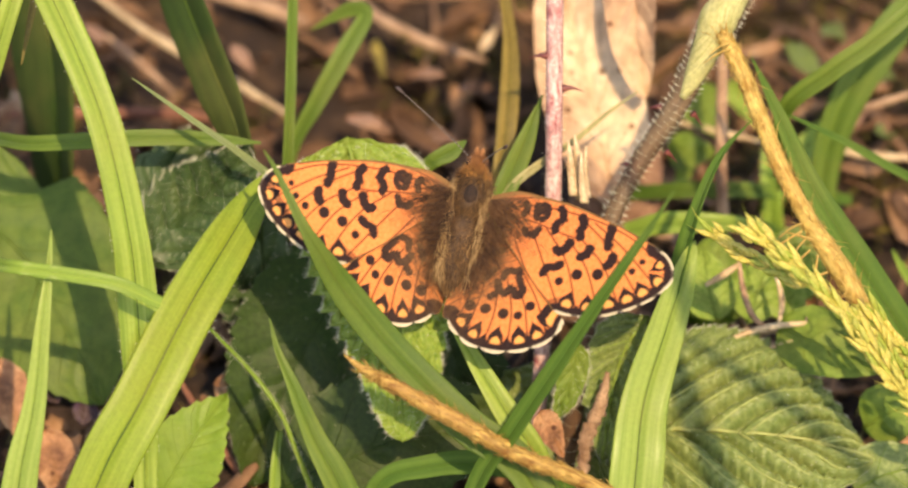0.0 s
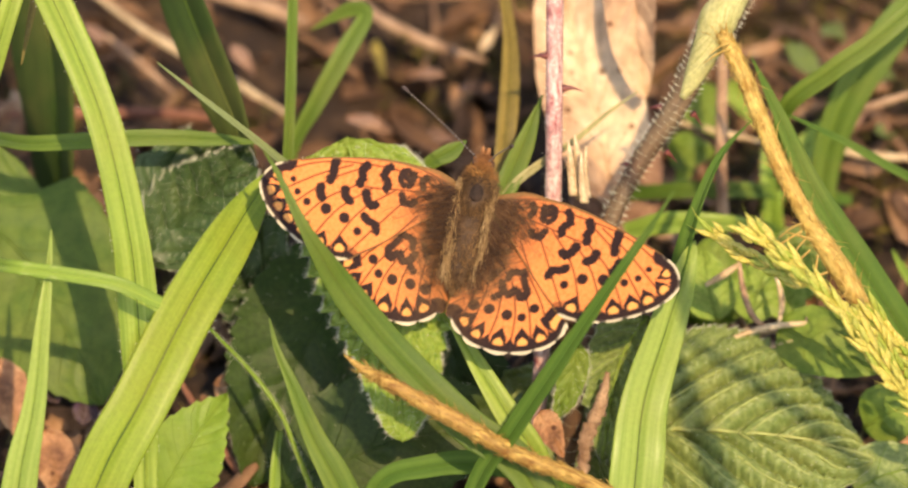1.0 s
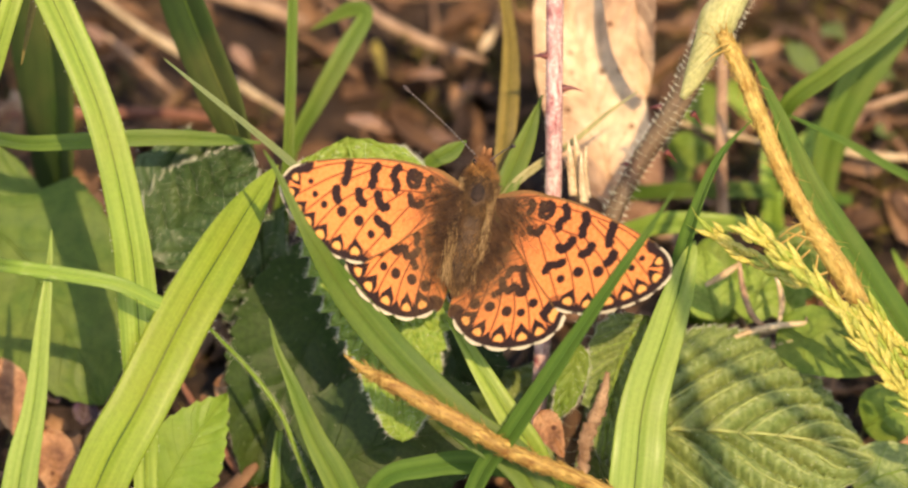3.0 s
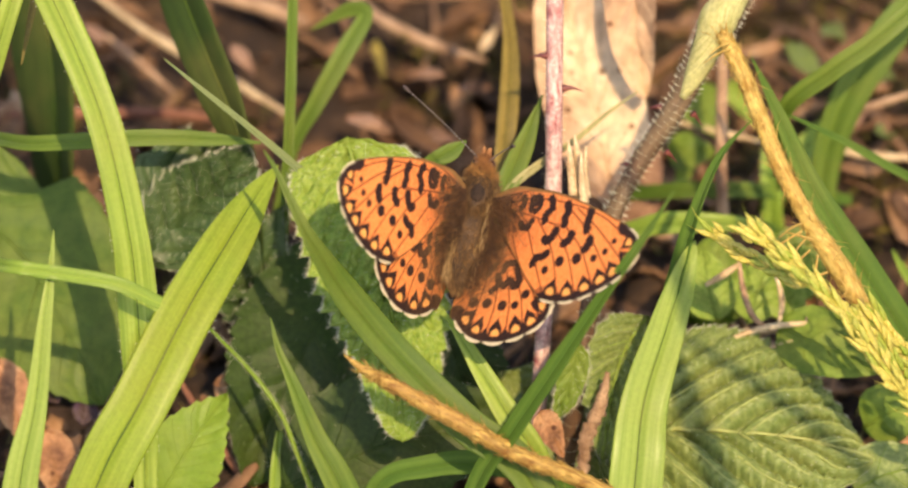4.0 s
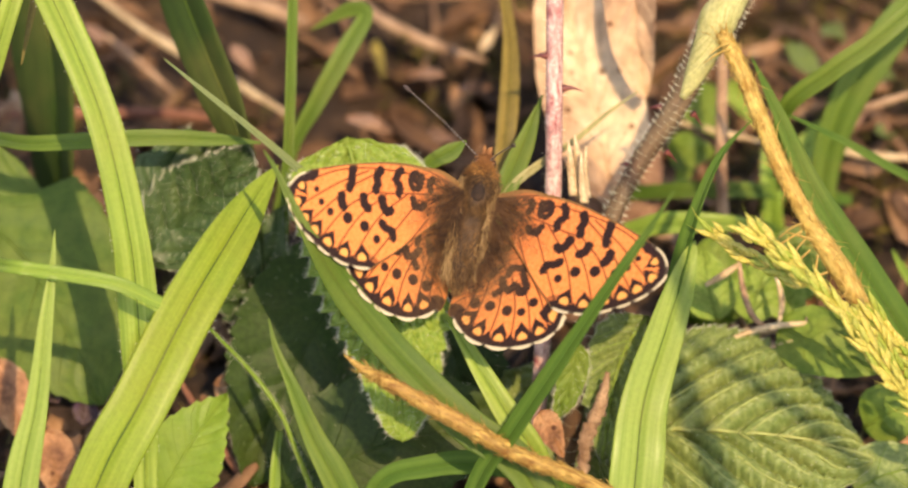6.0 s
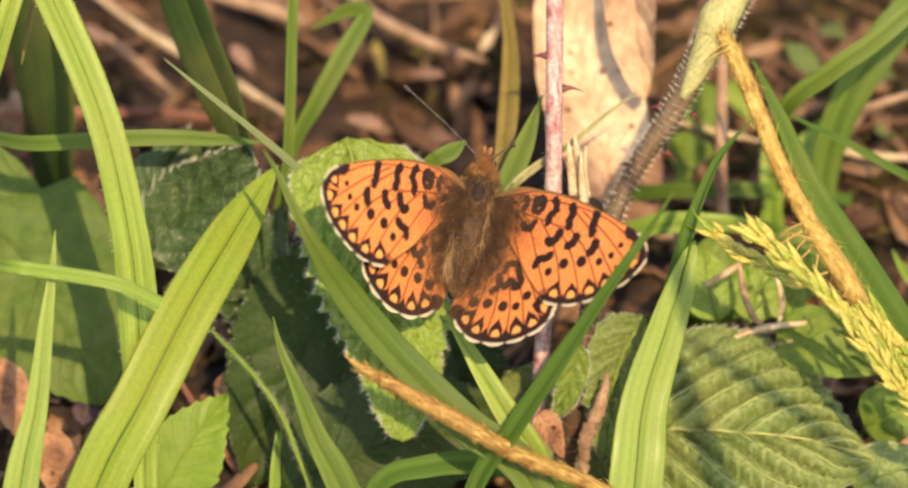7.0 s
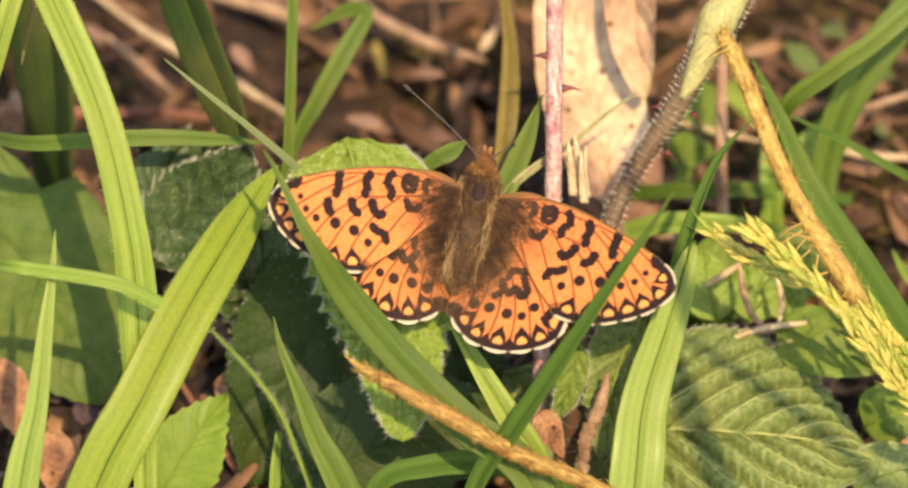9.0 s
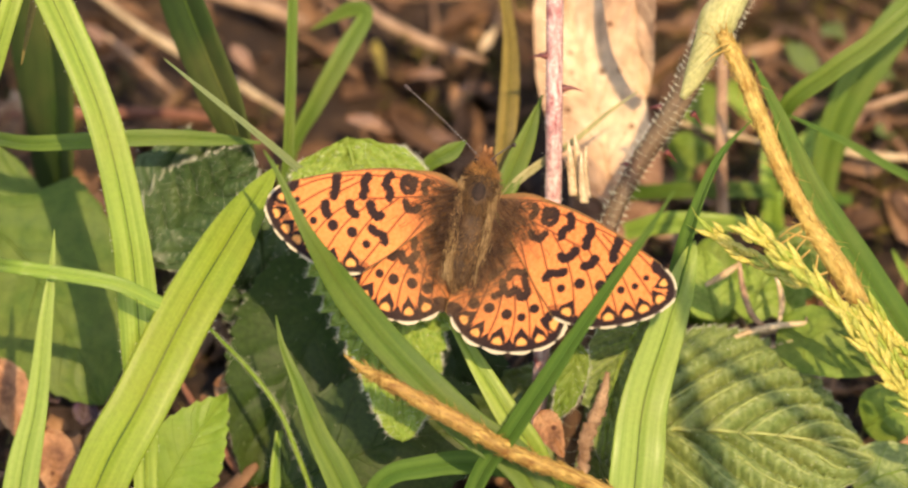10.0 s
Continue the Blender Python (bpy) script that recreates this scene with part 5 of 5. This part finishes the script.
    for mirror in (True, False):
        # the mirrored wing is shortened towards its tip to fit the camera's view
        top = np.stack([-(x - 0.0001 * x ** 3), y, z], 1) if mirror else np.stack([x, y, z], 1)
        verts = np.vstack([top, top - np.array((0, 0, 0.05))]) * MM
        back = quads[:, ::-1]
        upper, lower = (back, quads + n) if mirror else (quads, back + n)
        me = bpy.data.meshes.new(name)
        me.from_pydata(verts.tolist(), [], np.vstack([upper, lower]).tolist())
        me.color_attributes.new("pattern", "FLOAT_COLOR", "POINT").data.foreach_set("color", rgba)
        me.materials.append(WING)
        me.polygons.foreach_set("use_smooth", [True] * len(me.polygons))
        made.append(me)
    return made


def ball(name, mat, parent, centre, radii, bump=0.0, turn=(0, 0, 0), seg=24, label=""):
    """A rounded, uneven body part; centre and radii in the butterfly's own millimetres."""
    bm = bmesh.new()
    bmesh.ops.create_uvsphere(bm, u_segments=seg, v_segments=seg // 2 + 4, radius=1)
    rot = Euler([radians(a) for a in turn]).to_matrix()
    for v in bm.verts:
        j = 1 + bump * noise.noise(v.co * 3.1 + Vector(centre))
        v.co = rot @ Vector([c * r * j for c, r in zip(v.co, radii)]) * MM
    me = bpy.data.meshes.new(name)
    bm.to_mesh(me)
    bm.free()
    me.materials.append(mat)
    me.polygons.foreach_set("use_smooth", [True] * len(me.polygons))
    ob = new(name, me)
    ob.parent = parent
    ob.location = Vector(centre) * MM
    ob["root"] = tuple(centre)
    return tagged(ob, label)


def hair_coat(name, parent, rows, mat=FUZZ, seed=0, bend=0.3, label=""):
    keep = parent["root"]
    parent["root"] = (0.0, 0.0, 0.0)
    ob = spikes(name, rows, mat, parent, bend, seed, label=label)
    parent["root"] = keep
    return ob


ROLL_FRAME = Matrix(((0.9799, 0.1873, 0.0682), (-0.1334, 0.8703, -0.4740), (-0.1482, 0.4554, 0.8778)))
SEAT = Vector((2.27, 2.82, 33.13))


def sit(dx, dz):
    """The butterfly's pose, shifted across and up by millimetres."""
    return Matrix.LocRotScale((SEAT + Vector((dx, 0.67 * dz, 0.74 * dz))) * MM, ROLL_FRAME.to_quaternion(), None)


fly = new("butterfly")
fly["root"] = (0.0, 0.0, 0.0)
tagged(fly, "orange and black chequered butterfly basking on a bramble leaf", "butterfly")
fly.matrix_basis = sit(0, 0)
thorax = ball("thorax", BODY, fly, (0, 0.9, 0.0), (1.65, 2.7, 1.25), 0.12)
abdomen = ball("abdomen", BODY, fly, (-0.15, -5.0, -0.3), (1.6, 4.8, 1.1), 0.08, (3, 0, 0))
ball("thorax_shield", SHIELD, fly, (-0.05, 0.5, 1.08), (0.66, 0.95, 0.5), 0.15, label="dark bare patch on the thorax")
head = ball("head", BODY, fly, (0, 3.7, 0.0), (0.9, 0.8, 0.75), 0.08)
for s in (-1, 1):
    ball("eye", EYE_MAT, head, (s * 0.72, 0.25, 0.1), (0.42, 0.5, 0.5), 0.0, seg=16)
    ball("palp", PALP, head, (s * 0.22, 1.15, 0.2), (0.30, 0.85, 0.30), 0.2, (25, 0, s * -8), 12, "rusty furry palp")


def coat(centre, radii, count, lean, ln, rng):
    rows = []
    for _ in range(count):
        v = rng.normal(0, 1, 3)
        v[2] = abs(v[2])
        v = unit(v)
        rows.append((np.array(centre) + v * radii, v * 0.55 + np.array(lean) + rng.normal(0, 0.2, 3), rng.uniform(0.5, 1) * ln, 0.035))
    return rows


_r = np.random.default_rng(70)
hair_coat("thorax_fuzz", fly, [r for r in coat((0, 0.9, 0.0), (1.75, 2.65, 1.2), 1900, (0, -0.6, 0.0), 1.0, _r) if abs(r[0][0]) + abs(r[0][1] - 0.6) * 0.7 > 0.95], seed=1, label="tawny fur on the thorax")
hair_coat("collar_fuzz", fly, [r for r in coat((0, 1.3, 0.0), (1.5, 2.4, 1.1), 1500, (0, 0.1, 0.1), 0.85, _r) if r[0][1] > 2.1], FUZZ_RUST, seed=4, label="rusty golden fur behind the head")
hair_coat("abdomen_fuzz", fly, coat((-0.15, -5.0, -0.3), (1.55, 4.6, 1.05), 2000, (0, -0.9, 0.0), 0.8, _r), seed=2)
hair_coat("head_fuzz", fly, coat((0, 3.7, 0.0), (0.75, 0.85, 0.7), 700, (0, 0.8, 0.2), 0.8, _r), PALP, seed=3)
for s in (-1, 1):
    rows = []
    for _ in range(340):
        y = _r.uniform(-8.6, 2.0)
        x = s * (1.75 - 0.06 * max(0, -y - 3) + _r.normal(0, 0.26)) - 0.12
        rows.append(((x, y, 0.8 + _r.normal(0, 0.12) - 0.06 * max(0, -y - 4)), (-0.1 * s + _r.normal(0, 0.12), -1, 0.12 + _r.normal(0, 0.1)), _r.uniform(0.6, 1.6), 0.03))
    hair_coat("side_fringe", fly, rows, FUZZ_PALE, seed=6 + s, bend=0.1, label="pale straw hair along the body")


def antenna(parent, foot, tip):
    foot, tip = np.array(foot), np.array(tip)
    n = 26
    ob = None
    path = np.array([foot + (tip - foot) * f + np.array((0, 0, 0.5)) * math.sin(math.pi * f) for f in np.linspace(0, 1, n + 1)])
    ob = tube("antenna", [(*p, 0.055) for p in path[::5]] + [(*path[-1], 0.06)], ANT_DARK, parent, 6, 50)
    for i in range(1, n - 1):
        p, q = path[i], path[i] + (path[i + 1] - path[i]) * 0.42
        ring = tube("ring", [(*p, 0.068), (*q, 0.068)], ANT_PALE, ob, 6, 3)
    w = unit(path[-1] - path[-3])
    tube("club", [(*(tip - w * 0.9), 0.07), (*(tip - w * 0.3), 0.2), (*(tip + w * 0.1), 0.17), (*(tip + w * 0.25), 0.04)], ANT_DARK, ob, 8, 14, label="brown antenna club")


antenna(fly, (-0.4, 4.1, 0.4), (-9.0, 9.7, 1.0))
antenna(fly, (0.4, 4.1, 0.4), (2.4, 3.2, 8.5))

fore_l, fore_r = wing_mesh("forewing", FORE_OUTLINE, FORE_MARGIN, FORE_BARS, FORE_DOTS, FORE_VEINS, FORE_MOONS, (3.8, 1.7, 0.72, 0.86), 0.37, 0.20, 0.14, 2.42, (0.78, 0.42), (19.2, -5.25))
hind_l, hind_r = wing_mesh("hindwing", HIND_OUTLINE, HIND_MARGIN, HIND_BARS, HIND_DOTS, HIND_VEINS, HIND_MOONS, (4.1, 3.8, 0.56, 0.90), 0.44, 0.25, 0.30, 2.75, (0.86, 0.9), None)
WINGS = []
for nm, me, side in (("hindwing", hind_l, -1), ("hindwing", hind_r, 1), ("forewing", fore_l, -1), ("forewing", fore_r, 1)):
    w = new(nm, me)
    w.parent = fly
    w["root"] = (0.0, 0.0, 0.0)
    WINGS.append((w, side, nm))
    rng = np.random.default_rng(80)
    rows = []
    for _ in range(620 if nm == "hindwing" else 640):
        if nm == "forewing":
            a, b = abs(rng.normal(0, 2.1)), rng.normal(-1.5, 1.5)
        else:
            a, b = abs(rng.normal(0, 1.3)), rng.normal(-4.6, 2.3)
        b = min(b, 0.4)
        rows.append(((side * a, b, 0.1 + 0.3 * math.exp(-(a / 3) ** 2)), (side * (0.75 + 0.2 * rng.normal()), -0.75 + 0.25 * rng.normal(), 0.12), rng.uniform(0.8, 2.4), 0.024))
    hair_coat("root_hairs", w, rows, ROOT_HAIR, seed=90, bend=0.12, label="brown hair at the wing root")


# ---------------------------------------------------------------- what moves
# Seconds and the lift in degrees of the four wings: shaded forewing, other forewing, shaded hindwing, other hindwing.
FLAP_A = [(0, 23.1, 23.3, 25.1, 22.9), (0.1, 29.0, 27.6, 30.7, 26.5), (0.2, 31.2, 28.7, 32.1, 27.4), (0.3, 22.1, 22.6, 23.6, 22.2), (0.4, 19.4, 20.5, 20.7, 20.4), (0.5, 18.6, 19.9, 19.4, 19.9), (0.6, 19.4, 20.5, 20.5, 20.3), (0.7, 28.7, 27.4, 29.0, 26.2), (0.8, 26.4, 25.8, 27.5, 24.9), (0.9, 19.6, 20.5, 21.6, 20.3), (1, 19.0, 20.0, 21.0, 19.9), (1.1, 22.4, 22.6, 24.4, 22.2), (1.2, 28.2, 27.2, 29.9, 26.2), (1.3, 27.5, 26.6, 29.1, 25.9)]
FLAP_B = [(1.4, 23.9, 23.8, 25.9, 23.6), (1.5, 23.5, 23.5, 25.5, 23.5), (1.6, 31.2, 28.4, 31.8, 27.6), (1.7, 47.8, 38.3, 45.9, 36.0), (1.8, 55.2, 44.6, 52.0, 41.4), (1.9, 33.8, 29.0, 33.3, 28.1), (2, 30.1, 27.1, 29.8, 26.4), (2.1, 38.4, 32.2, 36.8, 31.0), (2.2, 38.2, 32.3, 36.5, 31.1), (2.3, 29.5, 27.2, 28.8, 27.0), (2.4, 34.8, 29.9, 33.3, 29.4), (2.5, 39.2, 34.1, 36.9, 33.1), (2.6, 32.9, 29.1, 31.6, 28.8), (2.7, 29.7, 27.5, 28.8, 27.4)]
FLAP_C = [(3, 32.6, 28.8, 33.4, 28.4), (3.4, 36.7, 31.8, 37.1, 30.7), (3.8, 44.4, 36.4, 43.8, 34.4), (3.9, 57.6, 45.5, 55.3, 42.2), (4, 58.0, 45.7, 55.7, 42.2), (4.1, 36.3, 31.4, 36.6, 29.7), (4.2, 34.4, 29.3, 34.5, 27.6), (4.3, 52.0, 43.0, 49.3, 38.8), (4.4, 63.9, 49.4, 59.1, 43.9), (4.5, 49.6, 38.7, 46.4, 34.3), (4.6, 34.8, 29.4, 33.7, 26.4), (4.7, 37.6, 32.3, 36.1, 28.7), (4.8, 42.2, 35.1, 40.1, 31.0), (4.9, 43.0, 35.6, 40.8, 31.2)]
FLAP_D = [(5, 35.4, 29.8, 34.2, 26.2), (5.1, 37.2, 31.8, 35.6, 27.9), (5.2, 42.2, 35.2, 39.6, 30.9), (5.3, 49.8, 38.9, 46.0, 34.2), (5.4, 39.7, 33.9, 37.0, 30.0), (5.5, 36.7, 31.5, 34.2, 28.1), (5.6, 38.8, 33.5, 36.0, 29.9), (5.7, 38.1, 33.0, 35.3, 29.7), (6.2, 35.0, 29.7, 32.4, 27.8), (6.8, 34.0, 28.8, 31.2, 28.0), (6.9, 44.8, 36.1, 40.5, 34.4), (7, 51.5, 42.4, 46.2, 39.9), (7.1, 37.6, 32.4, 34.0, 31.3), (7.2, 34.2, 28.9, 30.9, 28.2)]
FLAP_E = [(7.3, 31.1, 27.4, 28.1, 26.8), (7.5, 32.0, 27.9, 28.6, 27.0), (7.8, 29.8, 26.4, 26.2, 25.7), (8, 29.0, 25.7, 25.2, 25.2), (8.5, 28.2, 24.9, 25.0, 25.1), (8.8, 26.5, 23.7, 22.8, 23.3), (9, 23.6, 21.5, 19.9, 20.9), (9.5, 21.2, 20.4, 17.8, 20.3), (10, 19.9, 19.4, 17.4, 19.2)]
FLAP = FLAP_A + FLAP_B + FLAP_C + FLAP_D + FLAP_E
# The same times for all: degrees by which each wing swings forward in its own plane, and the body's shift in millimetres.
BEATS = (0, 0.5, 1, 1.5, 2, 2.5, 4, 4.5, 5, 5.5, 7, 7.5, 8, 8.5, 9, 9.5, 10)
SWEEP_SHADED_FORE = (3.0, 3.1, 5.3, 5.6, 0.9, 2.1, -1.0, -2.7, -1.9, -2.2, -2.3, -2.1, -1.7, -1.4, -2.1, -2.1, -2.1)
SWEEP_OTHER_FORE = (2.2, 1.8, 0.8, 1.8, 1.0, 1.4, -0.6, -1.3, -0.7, -0.3, -0.8, -1.1, -0.9, -0.9, -1.7, -2.2, -2.5)
SWEEP_SHADED_HIND = (1.1, 0.5, 1.9, 2.3, 3.0, 3.8, 4.7, 4.4, 3.2, 3.1, 4.0, 2.6, 2.5, 2.3, 1.9, 1.9, 1.8)
SWEEP_OTHER_HIND = (-0.2, -0.1, -1.5, -1.2, -1.3, -1.4, -1.5, -1.3, -1.2, -1.3, -1.9, -1.7, -1.9, -1.8, -2.3, -2.6, -2.7)
SHIFT_X = (-0.78, -0.80, -0.20, -0.17, -0.12, -0.08, -0.10, -0.06, -0.03, -0.05, -0.03, -0.01, 0.01, -0.01, -0.02, 0.02, 0.02)
SHIFT_Z = (-0.18, -0.24, -0.12, -0.09, -0.06, -0.09, -0.11, -0.08, -0.06, -0.03, -0.05, -0.02, -0.03, -0.03, 0.01, -0.01, 0.01)
HINGES = {('forewing', -1): ((-0.82, 0.05, 0.15), (-1.81, -3.34, -4.13)), ('forewing', 1): ((1.29, 0.03, 0.11), (-1.90, 0.02, 0.72)), ('hindwing', -1): ((-0.62, 0.66, -0.90), (0.47, -0.62, -3.84)), ('hindwing', 1): ((1.46, -0.16, -0.60), (-5.88, 2.07, -4.56))}


def wing_pose(side, nm, lift, sweep):
    at, hinge = HINGES[nm, side]
    turn = Matrix.Rotation(radians(lift * -side), 4, "Y") @ Matrix.Rotation(radians(sweep * side), 4, "Z")
    return Matrix.Translation(Vector(at) * MM) @ pose(0, 0, 0, *hinge) @ turn


def motions():
    rows = [(t, sit(float(np.interp(t, BEATS, SHIFT_X)), float(np.interp(t, BEATS, SHIFT_Z)))) for t in BEATS if t not in (0.5, 1)]
    rows[1:1] = [(0.55, sit(-0.80, -0.24)), (0.7, sit(-0.45, -0.20)), (0.9, sit(-0.22, -0.14))]
    walk(fly, rows)
    for w, side, nm in WINGS:
        column = (1 if side < 0 else 2) + (2 if nm == "hindwing" else 0)
        swing = (SWEEP_SHADED_FORE, SWEEP_OTHER_FORE, SWEEP_SHADED_HIND, SWEEP_OTHER_HIND)[column - 1]
        walk(w, [(row[0], wing_pose(side, nm, row[column], float(np.interp(row[0], BEATS, swing)))) for row in FLAP])

    def sway(ob, rows):
        at = Vector(ob.location)
        walk(ob, [(t, Matrix.Translation(at) @ Matrix.Rotation(radians(a), 4, Vector((0, -0.743, 0.669)))) for t, a in rows])

    sway(nudged, [(0, 4.0), (0.55, 4.0), (0.7, 1.4), (0.9, 0.9), (1.5, 0.2), (3.0, 0), (10, 0)])
    sway(wiggly, [(0, 0.3), (2.5, 0.4), (4.0, 0.1), (4.6, 0.2), (5.5, 0.6), (7.0, -0.4), (7.5, -0.9), (8.5, 0.0), (9.3, -0.8), (10, -0.9)])
    sway(short_left, [(0, 0.4), (2.7, 0.4), (4.5, 0.0), (7.0, -0.1), (7.5, -0.2), (10, 0)])


motions()
